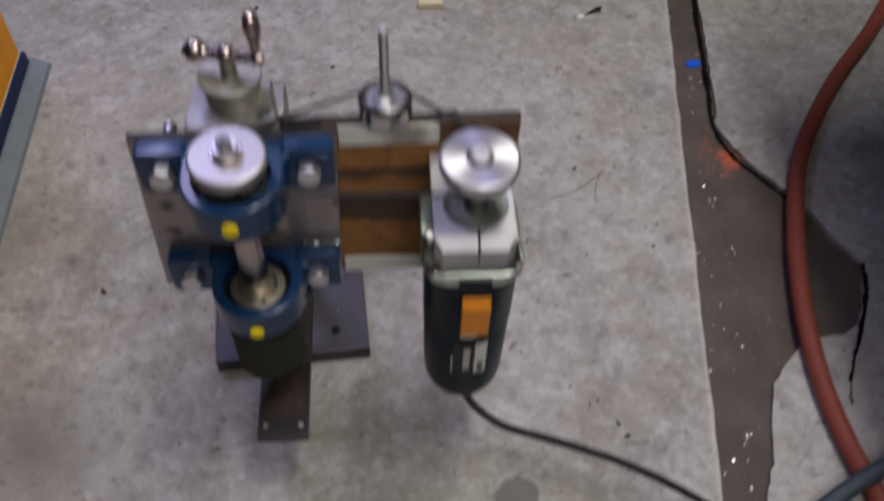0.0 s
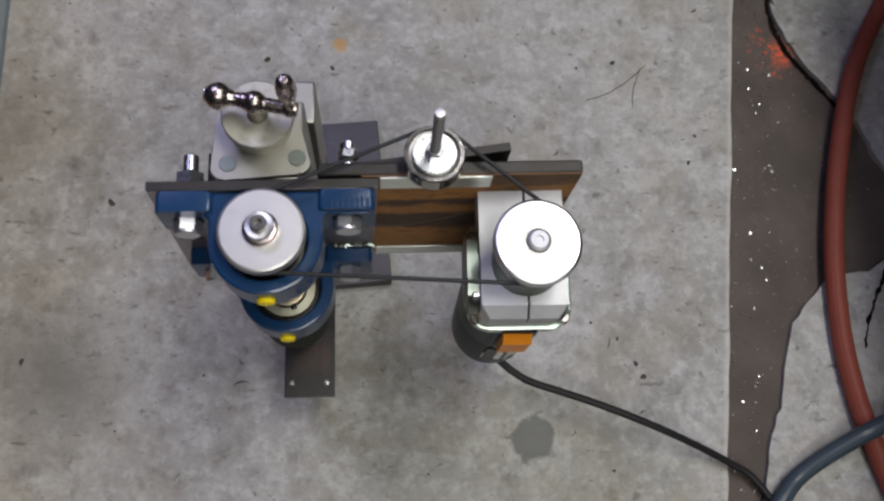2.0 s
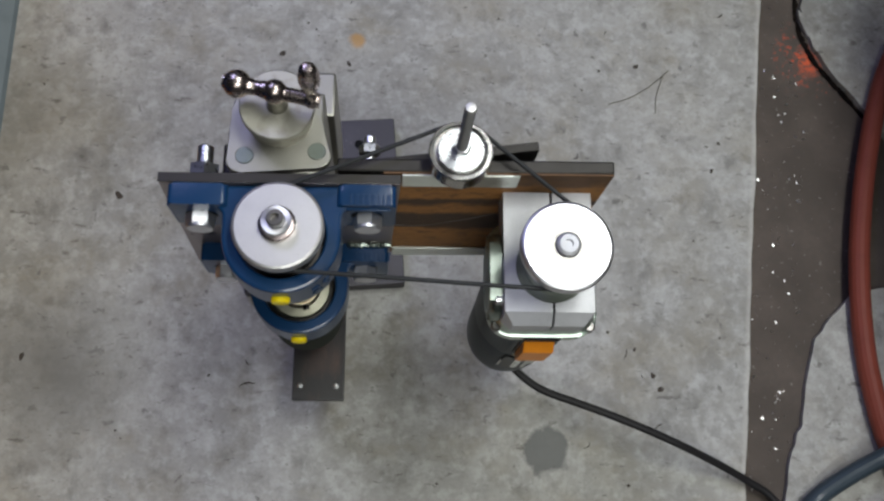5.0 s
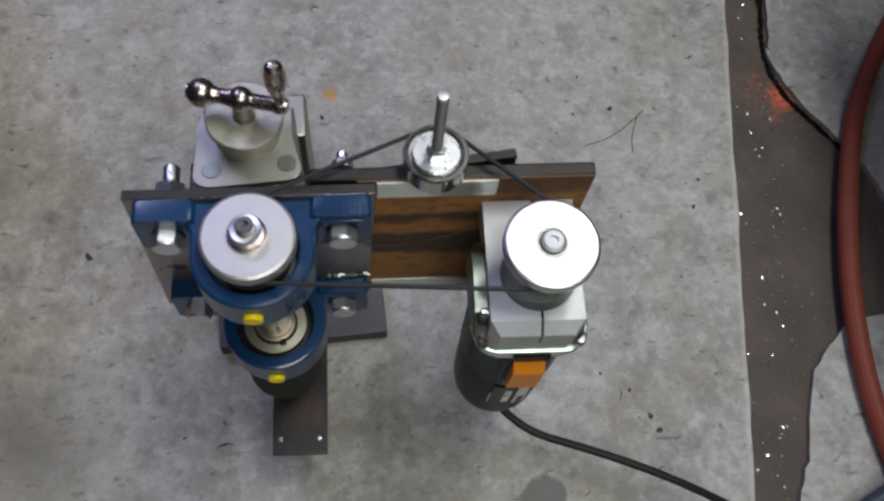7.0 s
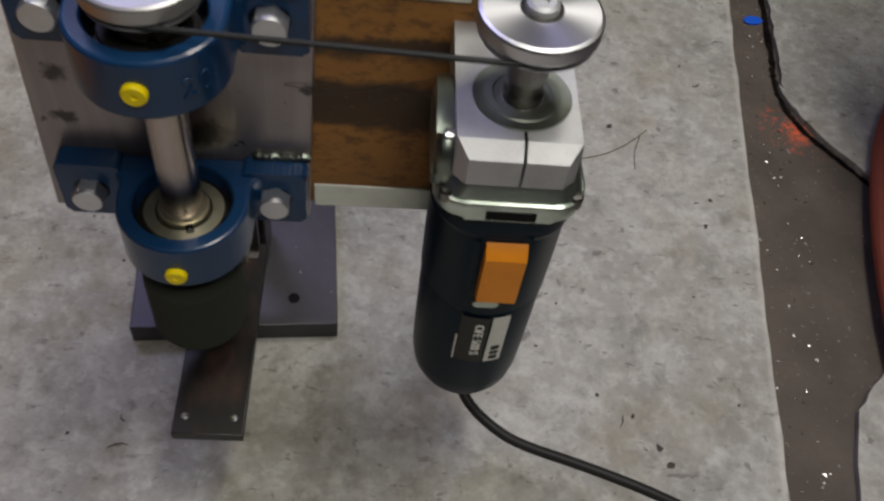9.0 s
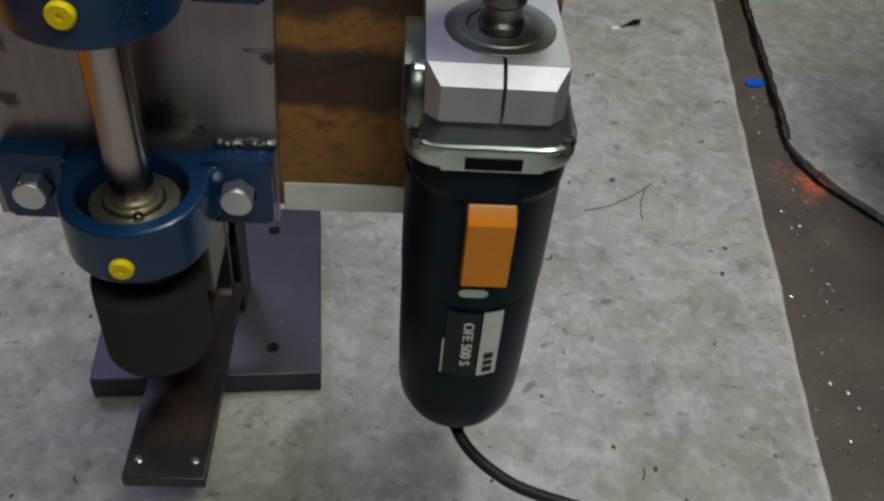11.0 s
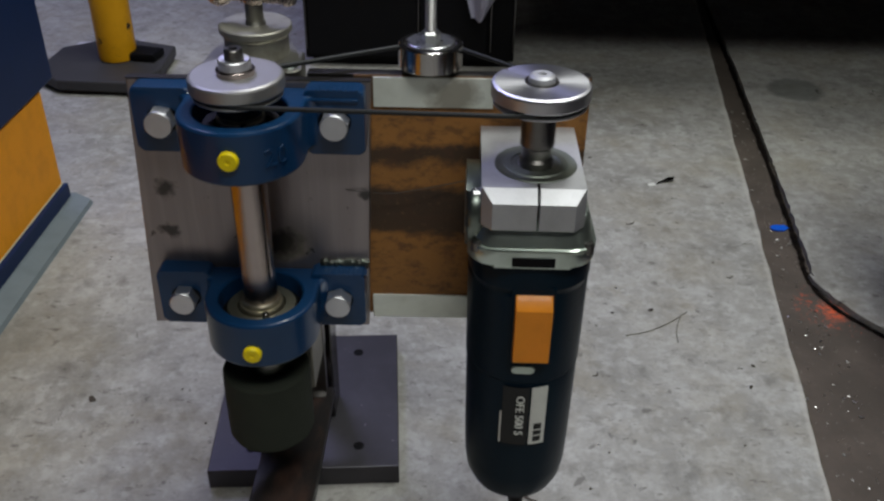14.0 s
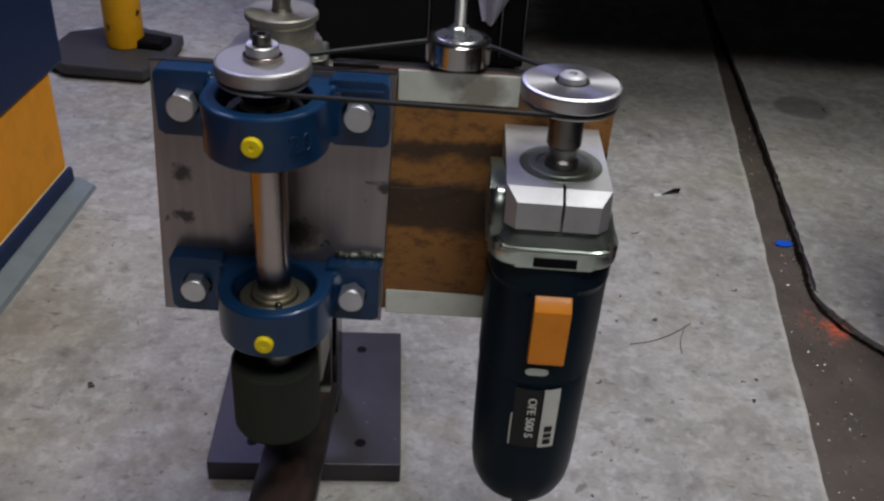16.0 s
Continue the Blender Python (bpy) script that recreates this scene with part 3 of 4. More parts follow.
for digit, a in (("2", 37), ("0", 50)):
    raised_text("casting_number", digit, 0.0145, pose(0.0331 * math.sin(radians(a)), SY - 0.0331 * math.cos(radians(a)), ZU - 0.0012, 90, 0, a), BLUE, upper, "raised cast digit")
pillow_block(ZL, 8, -0.0035)

# Pale bead on the lower foot stands in for its edge reflection.
r = random.Random(21)
for x0, x1 in ((0.0320, 0.0620),):
    pts = [Vector((x0 + (x1 - x0) * i / 24, -0.0012 + r.uniform(-0.0006, 0.0004), ZL + 0.0192 + r.uniform(-0.0006, 0.0008))) for i in range(25)]
    bead = part("reflection_bead", tube(pts, [0.0022 + r.uniform(-0.0006, 0.0006) for _ in pts], 8), LUG, grinder, "pale greenish bead added for the reflection along the foot's edge")
    skewed(bead)
hair = part("wire_hair", tube(spline([(0.050, -0.0006, 0.266), (0.075, -0.0030, 0.2655), (0.100, -0.0010, 0.2690), (0.127, 0.0030, 0.2735)]), 0.00028, 6), GUNMETAL, grinder, "fine stray wire")
skewed(hair)

# spindle, grinding drum
part("spindle", lathe([(0, 0.352), (0.0095, 0.352), (0.0100, 0.3515), (0.0100, 0.150), (0, 0.150)], 0, SY), SHAFT, grinder, "bright ground steel spindle")
drum = part("grinding_drum", lathe([(0, 0.1560), (0.0255, 0.1560), (0.0268, 0.1548), (0.0272, 0.145), (0.0272, 0.1080), (0.0258, 0.1050), (0.0180, 0.1045), (0.0170, 0.114), (0, 0.114)], -0.0018, SY, 64), STONE, grinder,
            "dark olive grinding drum")
part("drum_collar", lathe([(0.0102, 0.1558), (0.0128, 0.1558), (0.0125, 0.1580), (0.0118, 0.1690), (0.0118, 0.1780), (0.0102, 0.1790)], 0, SY), CHROME, drum, "bright steel collar")


def pulley(name, cx, cy, r, z0, z1, material, label):
    g = (z1 - z0)
    rows = [(0.006, z0), (r * 0.88, z0), (r * 0.945, z0 + 0.0006), (r * 0.955, z0 + g * 0.10), (r * 0.945, z0 + g * 0.14), (r - 0.0038, z0 + g * 0.19), (r - 0.0038, z0 + g * 0.25),
            (r * 0.985, z0 + g * 0.36), (r, z0 + g * 0.42), (r, z1 - 0.0016), (r - 0.0005, z1 - 0.0006), (r - 0.0018, z1), (0.0078, z1), (0.0072, z1 - 0.0003), (0.006, z1 - 0.0003)]
    ob = part(name, lathe(rows, 0, 0, 96), material, grinder, label)
    ob.location = (cx, cy, 0)
    return ob


ps = pulley("spindle_pulley", 0.0, SY, 0.0248, 0.3370, 0.3490, FACED, "turned aluminium belt pulley")
part("hub", lathe([(0.0050, 0.3488), (0.0084, 0.3488), (0.0084, 0.3563), (0.0079, 0.3569), (0.0050, 0.3569), (0.0048, 0.351)]), TURNED, ps, "bright raised hub")
part("hub_screw", lathe([(0, 0.3595), (0.0022, 0.3595), (0.0024, 0.3622), (0.0042, 0.3622), (0.0047, 0.3615), (0.0047, 0.350), (0, 0.350)], seg=32), GUNMETAL, ps, "dark socket screw")
part("spacer_sleeve", lathe([(0.0100, 0.3275), (0.0120, 0.3275), (0.0120, 0.3372), (0.0100, 0.3372)]), SHAFT, ps)
pm = pulley("motor_pulley", MX, MY, 0.0254, 0.3400, 0.3520, TURNED, "turned aluminium belt pulley")
part("hub", lathe([(0.0070, 0.3523), (0.0074, 0.3525), (0.0086, 0.3525), (0.0089, 0.3518)], seg=48), GUNMETAL, pm, "dark recessed ring")
part("hub_screw", lathe([(0, 0.3545), (0.0021, 0.3545), (0.0023, 0.3560), (0.0050, 0.3560), (0.0066, 0.3549), (0.0070, 0.3515), (0, 0.3515)], seg=40), ALU, pm, "bright socket screw")

# the motor and its clamp
part("motor_spindle", lathe([(0.0085, 0.3436), (0.0090, 0.3425), (0.0090, 0.3180), (0.0078, 0.3165), (0.0076, 0.3110), (0.0088, 0.3095), (0.0092, 0.298), (0, 0.298)], MX, MY), GUNMETAL, grinder,
     "dark steel motor spindle")
def clamp_half(x0, x1, side, bm):
    """One jaw: chamfered outer front corner, sloping top front edge. side: -1 or 1, the outer side."""
    inner, outer = (x1, x0) if side < 0 else (x0, x1)
    rows = []
    for z, front, cut in ((0.2865, -0.0765, 0.0055), (0.3016, -0.0765, 0.0055), (0.3072, -0.0692, 0.0004)):
        rows.append([bm.verts.new((x, y, z)) for x, y in ((inner, 0.0045), (outer, 0.0045), (outer, front + cut), (outer - side * cut, front), (inner, front))])
    for a, c in zip(rows, rows[1:]):
        for i in range(5):
            bm.faces.new((a[i], a[(i + 1) % 5], c[(i + 1) % 5], c[i]))
    bm.faces.new(rows[0][::-1])
    bm.faces.new(rows[-1])


own = bmesh.new()
clamp_half(0.1265, 0.1545, -1, own)
clamp_half(0.1560, 0.1795, 1, own)
own.transform(Matrix.Translation((0.0012, 0, -0.0015)))
clamp = part("clamp_block", own, ALU, grinder, "machined aluminium clamp block with a slit")
# No recess is cut; the disc's dark colour stands for its shade.
part("recess_disc", lathe([(0.0095, 0.3063), (0.0126, 0.3063), (0.0132, 0.3068), (0.0162, 0.3067), (0.0168, 0.3062), (0.0206, 0.3062), (0.0214, 0.3064), (0.0217, 0.3060), (0.0217, 0.3045)], MX, MY, 64), OLIVE, clamp, "dull greenish flat disc, darkened in place of a shaded recess")
part("clamp_slit", box(0.1556, 0.1573, -0.066, -0.040, 0.286, 0.3052), BLACK, clamp)
part("clamp_screw", lathe([(0, 0.0052), (0.0034, 0.0050), (0.0042, 0.0038), (0.0042, 0), (0, 0)], seg=24, m=pose(0.1275, -0.060, 0.2960, 0, -90)), ZINC, clamp, "socket-headed clamp screw")


BX = 0.1563
motor = part("motor_body", lathe([(0, 0.2640), (0.0316, 0.2640), (0.0333, 0.2625), (0.0339, 0.2560), (0.0339, 0.2475), (0.0322, 0.2435), (0.0340, 0.2420), (0.0335, 0.1830), (0.0328, 0.1818), (0.0330, 0.1806), (0.0324, 0.1250),
                                  (0.0318, 0.1020), (0.0303, 0.0910), (0.0269, 0.0830), (0.0197, 0.0775), (0.0129, 0.0745), (0, 0.0745)], BX, MY, 72,
                                 squash=lambda a, r, z: r / (abs(math.cos(a)) ** 2.5 + abs(math.sin(a)) ** 2.5) ** (1 / 2.5) if z > 0.2425 else r), MOTOR, grinder, "dark blue plastic power-tool motor body")
own = prism(rounded(0.1215, 0.1885, -0.0780, -0.0060, 0.014, 8), 0.2630, 0.2735, 0.0030, seg=3)
crown = prism(rounded(0.1230, 0.1875, -0.0768, -0.0075, 0.013, 8), 0.2725, 0.2870, 0.0022, seg=3)
for v in crown.verts:
    k = max(0.0, (v.co.z - 0.2740) / 0.013)
    v.co.y += 0.0058 * k * (1 if v.co.y < -0.04 else 0)
    v.co.x += 0.0030 * k * (1 if v.co.x < BX else -1)
join(own, crown)
gear = part("gear_case", own, ALU_DULL, motor, "worn cast-aluminium gear case")
for x, y in ((0.1265, -0.0715), (0.1838, -0.0715)):
    part("case_screw", lathe([(0, 0.2765), (0.0026, 0.2763), (0.0034, 0.2750), (0.0034, 0.270), (0, 0.270)], x, y, 16), GUNMETAL, gear)
SIDE = Matrix(((0, 0, 1, 0), (1, 0, 0, 0), (0, 1, 0, 0), (0, 0, 0, 1)))  # turns a flat outline to stand across x


def lobe(dy, dz, n=40):
    """A rounded upright lobe on the side of the gear case."""
    return [(-0.0435 + dy * math.copysign(abs(math.cos(math.tau * k / n)) ** 0.75, math.cos(math.tau * k / n)),
             0.2830 + dz * math.copysign(abs(math.sin(math.tau * k / n)) ** 0.75, math.sin(math.tau * k / n))) for k in range(n)]


lug = part("case_lug", prism(lobe(0.0265, 0.0190), 0.1200, 0.1300, 0.0042, m=SIDE, seg=4), LUG, gear, "oily cast lug")
part("lug_rim", tube([Vector((0.1209, y, z)) for y, z in lobe(0.0205, 0.0135)], 0.0013, 8, closed=True), ALU_DULL, lug)
# Bead added along the case edge, for the bright glints there.
edge = [Vector((x, y, 0.2732)) for x, y in rounded(0.1223, 0.1877, -0.0772, -0.0068, 0.0135, 8)]
r = random.Random(31)
part("glint_bead", tube(edge, [0.0012 + r.uniform(-0.0003, 0.0004) for _ in edge], 8, closed=True), ALU_DULL, gear, "bead added along the gear case edge for its glints")
part("vent_slot", box(0.1445, 0.1670, -0.0787, -0.0760, 0.2640, 0.2695, 0.0004), BLACK, motor)
own = prism([(-0.0690, 0.2020), (-0.0805, 0.2020), (-0.0815, 0.2030), (-0.0820, 0.2380), (-0.0816, 0.2388), (-0.0748, 0.2456), (-0.0738, 0.2461), (-0.0690, 0.2461)], 0.1480, 0.1680, 0.0007,
            m=Matrix(((0, 0, 1, 0), (1, 0, 0, 0), (0, 1, 0, 0), (0, 0, 0, 1))))
part("switch", own, ORANGE, motor, "orange slide switch")
part("switch_surround", prism(rounded(0.1460, 0.1700, 0.1985, 0.2500, 0.0030), 0.0640, 0.0758, 0.0008, m=FRONT), MOTOR, motor)
part("badge", prism(rounded(0.1480, 0.1615, 0.1905, 0.1955, 0.0024), 0.0680, 0.0764, 0.0006, m=FRONT), ALU_DULL, motor, "small worn maker's badge")


def patch(a0, a1, z0, z1, r, n=8):
    """A thin sheet wrapped round the motor, from angle a0 to a1 (0 faces the front)."""
    own = bmesh.new()
    for rr, flip in ((r, 1), (r - 0.0006, -1)):
        cols = []
        for i in range(n + 1):
            a = radians(a0 + (a1 - a0) * i / n)
            cols.append([own.verts.new((BX + rr * math.sin(a), MY - rr * math.cos(a), z)) for z in (z0, z1)])
        for p, q in zip(cols, cols[1:]):
            own.faces.new((p[0], q[0], q[1], p[1])[::flip])
    return own


sticker = part("type_label", patch(-20, 6, 0.136, 0.180, 0.0344), BLACK_PRINT, motor, "black type label")
white = part("maker_label", patch(8, 24, 0.136, 0.180, 0.0344), WHITE, motor, "white maker's label")
part("label_edge", patch(-22, -20.6, 0.136, 0.160, 0.0345, 2), WHITE, motor)
raised_text("type_text", "OFE 500 S", 0.0070, pose(BX - 0.0018, MY - 0.0343, 0.1590, 90, 90, 0), WHITE, sticker, "white printed type text")
for z0, z1 in ((0.1385, 0.1425), (0.1437, 0.1470), (0.1482, 0.1525)):
    part("print_bar", patch(12, 20, z0, z1, 0.0347, 3), BLACK_PRINT, white)
part("cable_gland", lathe([(0, 0.0755), (0.0110, 0.0755), (0.0085, 0.068), (0.0055, 0.061), (0.0048, 0.054), (0, 0.054)], BX + 0.003, MY - 0.004, 24), RUBBER, motor, "black rubber cable gland")
cable = spline([(BX + 0.003, MY - 0.004, 0.062), (0.1585, -0.0485, 0.0555), (0.1655, -0.0590, 0.0500), (0.176, -0.069, 0.0470), (0.190, -0.079, 0.0455), (0.205, -0.0855, 0.0450), (0.222, -0.0912, 0.0450), (0.250, -0.1010, 0.0450), (0.280, -0.1125, 0.0440),
                (0.310, -0.1245, 0.0390), (0.335, -0.1345, 0.0300), (0.360, -0.1450, 0.0190), (0.383, -0.1560, 0.0090), (0.405, -0.1700, 0.0042), (0.43, -0.21, 0.0036), (0.45, -0.28, 0.0036), (0.44, -0.42, 0.0036), (0.36, -0.60, 0.0036)])
part("power_cable", tube(cable, 0.0034, 12), RUBBER, motor, "black rubber power cable lying on the floor")

# idler on its arm
arm = part("idler_arm", box(-0.055, 0.058, -0.0028, 0.0028, -0.011, 0.011, 0.0006, m=pose(0.0905, 0.0205, 0.3080, 0, 0, 8)), DULLPLATE, grinder, "dark steel tension arm")
box_bm = box(-0.055, 0.058, -0.0028, 0.0090, -0.011, -0.0085, 0.0006, m=pose(0.0905, 0.0180, 0.3080, 0, 0, 8))
part("arm_flange", box_bm, DULLPLATE, arm)
part("arm_bolt", hexagon(0.0065, 0, 0.006, m=pose(0.0475, 0.0245, 0.3080, -90)), ZINC, arm, "zinc-plated bolt head")
part("arm_bolt_thread", lathe([(0.0035, 0.0061), (0.0035, 0.0105), (0.0028, 0.0115), (0, 0.0115)], seg=16, m=pose(0.0475, 0.0245, 0.3080, -90)), ZINC, arm)
idler = part("idler_roller", lathe([(0.0150, 0.3385), (0.0170, 0.3385), (0.0178, 0.3392), (0.0178, 0.3512), (0.0172, 0.3520), (0.0152, 0.3520), (0.0147, 0.3510), (0.0147, 0.3395), (0.0150, 0.3385)], IX, IY, 64), CHROME, grinder,
             "polished steel idler roller")
part("roller_seal", lathe([(0.0148, 0.3500), (0.0120, 0.3496), (0.0120, 0.3390), (0.0148, 0.3390)], IX, IY), GUNMETAL, idler, "dark seal ring")
part("roller_washer", lathe([(0.0042, 0.3500), (0.0130, 0.3500), (0.0132, 0.3526), (0.0126, 0.3530), (0.0042, 0.3530)], IX, IY), ZINC, idler, "bright washer")
part("roller_nut", hexagon(0.0056, 0.3529, 0.3585, m=Matrix.Translation((IX, IY, 0))), ZINC, idler, "zinc-plated nut")
rows = [(0, 0.300)]
z = 0.300
while z < 0.406:
    rows += [(0.0031, z), (0.0027, z + 0.0006)]
    z += 0.0012
rows += [(0.0026, 0.4085), (0, 0.4090)]
part("threaded_rod", lathe(rows, IX, IY, 20), RODSTEEL, idler, "long upright threaded rod")


def belt_path():
    wheels = [((0.0, SY), 0.0223, 0.3397), ((MX, MY), 0.0229, 0.3427), ((IX, IY), 0.0191, 0.3445)]
    pts = []
    n = len(wheels)
    ends = []
    for i in range(n):
        (c0, r0, _), (c1, r1, _) = wheels[i], wheels[(i + 1) % n]
        d = Vector((c1[0] - c0[0], c1[1] - c0[1]))
        base = math.atan2(d.y, d.x)
        off = math.acos((r0 - r1) / d.length)
        ends.append(base - off)
    for i in range(n):
        c, r, z = wheels[i]
        a0, a1 = ends[i - 1], ends[i]
        while a1 < a0:
            a1 += math.tau
        k = max(3, int((a1 - a0) / 0.12))
        for s in range(k + 1):
            a = a0 + (a1 - a0) * s / k
            pts.append(Vector((c[0] + r * math.cos(a), c[1] + r * math.sin(a), z)))
    return pts


part("drive_belt", tube(belt_path(), 0.0013, 10, closed=True), BELT, grinder, "thin round black drive belt")

# the slide behind the plate, its dial and ball handle
slide = part("slide_body", box(-0.027, 0.0210, 0.0032, 0.054, 0.105, 0.3290, 0.0015), SLIDE, grinder, "worn steel slide column")
part("slide_saddle", box(0.0100, 0.0250, 0.0545, 0.0840, 0.176, 0.2950, 0.0015), SLIDE, slide, "pale steel saddle block")
part("slide_gib", box(-0.0365, -0.0302, 0.0035, 0.024, 0.110, 0.3200, 0.0012), DARKSTEEL, slide, "dark steel gib strip")
cx, cy = -0.0038, 0.0415
shape = [(-0.0330 + 0.008 * (1 - math.cos(radians(a))), 0.0142 - 0.008 * math.sin(radians(a))) for a in range(0, 91, 15)]
shape += [(0.0262 - 0.008 * (1 - math.sin(radians(a))), 0.0142 - 0.008 * math.cos(radians(a))) for a in range(0, 91, 15)]
shape += [(cx + 0.0245 * math.cos(radians(a)), cy + 0.0245 * math.sin(radians(a))) for a in range(10, 171, 10)]
TURNF = pose(0.0, 0.0134, 0, 0, 0, 5) @ pose(0.0, -0.0162, 0)
flange = part("slide_flange", prism(shape, 0.3292, 0.3345, 0.0008, m=TURNF), SLIDE, grinder, "worn steel flange plate with rounded ears")
for x in (-0.0222, 0.0182):
    part("flange_screw", lathe([(0, 0.3349), (0.0048, 0.3349), (0.0052, 0.3345), (0.0052, 0.330), (0, 0.330)], x, 0.0162, 24, m=TURNF), LUG, flange, "dull steel cap screw")
dial = part("dial", lathe([(0, 0.3520), (0.0202, 0.3520), (0.0209, 0.3514), (0.0209, 0.3483), (0.0192, 0.3471), (0.0186, 0.3455), (0.0186, 0.3346), (0, 0.3346)], -0.0034, 0.0353, 72), DIAL, grinder,
            "turned steel feed dial")
HX, HY, HZ = -0.0028, 0.0349, 0.3683
part("dial_post", lathe([(0.0062, 0.3518), (0.0052, 0.3540), (0.0050, 0.3675), (0, 0.3675)], -0.0032, 0.0351, 32), SLIDE, dial)
own = bmesh.new()
way = Vector((0.0405, -0.0080, 0.0)).normalized()
turn = pose(HX, HY, HZ) @ way.to_track_quat("Z", "Y").to_matrix().to_4x4()
rows = []
for s in range(81):
    u = -0.0285 + 0.0530 * s / 80
    r = 0.0040 + 0.0010 * math.exp(-((abs(u + 0.0102) - 0.0055) / 0.0035) ** 2)
    for c, rad in ((-0.0205, 0.0078), (0.0, 0.0068), (0.0205, 0.0050)):
        d2 = rad * rad - (u - c) ** 2
        if d2 > 0:
            r = max(r, math.sqrt(d2))
    if u < -0.0282 or u > 0.0249:
        r = 0.0
    if -0.0285 <= u <= -0.0281 + 1e-9:
        r = 0.0004
    rows.append((max(r, 0.0), u))
rows = [(0, -0.0283)] + [q for q in rows if q[0] > 0 and -0.0283 < q[1] < 0.0250] + [(0, 0.0250)]
handle = part("ball_handle", lathe(rows, seg=32, m=turn), COPPERY, grinder, "polished steel ball crank handle", 50)
knob_base = turn @ Vector((0, 0, 0.0205))
part("handle_knob", lathe([(0.0028, 0.002), (0.0033, 0.0080), (0.0030, 0.0105), (0.0046, 0.0160), (0.0058, 0.0230), (0.0057, 0.0290), (0.0046, 0.0345), (0.0022, 0.0368), (0, 0.0371)], seg=28, m=pose(*knob_base)), COPPERY, handle,
     "dark polished grip knob")

# base, upright and rest bar
TURNB = pose(0.0, 0.0, 0.0, 0, 0, 4.5)
own = box(-0.0655, 0.0778, 0.0110, 0.1720, 0.0, 0.0180, 0.0009, m=TURNB)
base = part("base_plate", own, BASE, grinder, "grey-violet steel base plate with bolt holes")
for x, y in ((0.0468, 0.0334), (0.0437, 0.1470), (-0.0350, 0.0334), (-0.0350, 0.1470)):
    p = TURNB @ Vector((x, y, 0))
    part("bolt_hole", lathe([(0, 0.0182), (0.0034, 0.0182), (0.0036, 0.0184), (0.0042, 0.0183), (0.0042, 0.0179)], p.x, p.y, 24), BLACK, base, "dark drilled hole")
part("upright", box(0.0100, 0.0225, 0.068, 0.095, 0.0180, 0.175, 0.0010), DARKSTEEL, grinder, "dark steel upright web")
bar = part("rest_bar", box(-0.0150, 0.0268, -0.0945, 0.047, 0.0600, 0.0680, 0.0006), BAR, grinder, "dark scaled steel rest bar")
for x in (-0.0085, 0.0205):
    part("rivet", lathe([(0, 0.0687), (0.0016, 0.0686), (0.0024, 0.0680), (0.0024, 0.067), (0, 0.067)], x, -0.0830, 16), ZINC, bar, "worn rivet head")
bend = [(0.0470, 0.0682), (0.0350, 0.0682)] + [(0.0350 + 0.0062 * math.sin(radians(a)), 0.0745 - 0.0062 * math.cos(radians(a))) for a in range(10, 91, 10)] + [(0.0412, 0.170), (0.0470, 0.170)]
part("bar_riser", prism(bend, -0.0150, 0.0215, m=Matrix(((0, 0, 1, 0), (1, 0, 0, 0), (0, 1, 0, 0), (0, 0, 0, 1)))), GUNMETAL, bar, "bent-up steel end with a bright bend")

# ---- things on the floor ----
hose = [(0.80, 0.58), (0.716, 0.465), (0.645, 0.380), (0.591, 0.302), (0.554, 0.232), (0.528, 0.149), (0.513, 0.080), (0.505, 0.020), (0.503, -0.040), (0.508, -0.092), (0.516, -0.130), (0.528, -0.175), (0.545, -0.225), (0.57, -0.31), (0.60, -0.45), (0.60, -0.7)]
tagged(part("air_hose", tube(spline([(x, y, 0.0095) for x, y in hose]), 0.0095, 16), HOSE_RED), "dull red rubber air hose curving over the floor", "hose")
hose = [(0.75, -0.02), (0.64, -0.072), (0.560, -0.108, 0.020), (0.520, -0.125, 0.0255), (0.478, -0.146, 0.017), (0.446, -0.167), (0.426, -0.188), (0.40, -0.225), (0.385, -0.30), (0.40, -0.5)]
tagged(part("rubber_hose", tube(spline([(*q, 0.0085) if len(q) == 2 else q for q in hose]), 0.0080, 16), HOSE_BLUE), "dark blue-grey rubber hose lying over the red hose", "hose")

tagged(part("blue_chip", prism([(-0.011, -0.002), (-0.006, -0.006), (0.004, -0.006), (0.011, -0.001), (0.008, 0.005), (-0.003, 0.006), (-0.010, 0.003)], 0, 0.0022, 0.0006, m=pose(0.480, 0.422, -0.0068, 3, 4, 10)), BLUE_BIT),
       "bright blue plastic chip lying in the dirty strip", "scrap")
tagged(part("concrete_chip", prism([(-0.019, 0.001), (-0.010, 0.0040), (0.006, 0.0035), (0.020, -0.001), (0.010, -0.0040), (-0.008, -0.0030)], 0, 0.0062, 0.0010, m=pose(0.4885, 0.305, -0.0068, 0, 0, -68)), CONCRETE),
       "pale concrete sliver broken off the slab edge", "chip")
tagged(part("metal_sliver", prism([(-0.014, -0.004), (0.010, -0.001), (0.014, 0.005), (0.006, 0.006)], 0, 0.0015, 0.0003, m=pose(0.366, 0.514, 0.0012, 8, -6, 8)), DARKSTEEL), "small dark steel sliver on the concrete", "scrap")
tagged(part("paper_scrap", prism([(-0.005, -0.002), (0.005, -0.003), (0.004, 0.003), (-0.004, 0.003)], 0, 0.0006, m=pose(0.349, 0.506, 0.0004, 3, 0, 20)), WHITE), "tiny white paper scrap beside the sliver", "scrap")
own = prism([(-0.016, -0.006), (0.016, -0.008), (0.016, 0.004), (0.004, 0.004), (0.003, 0.012), (-0.013, 0.012)], 0, 0.010, 0.0012, m=pose(0.156, 0.530, 0.0, 0, 0, 4))
tagged(part("cream_offcut", own, CREAM), "cream-coloured notched plastic offcut on the concrete", "offcut")
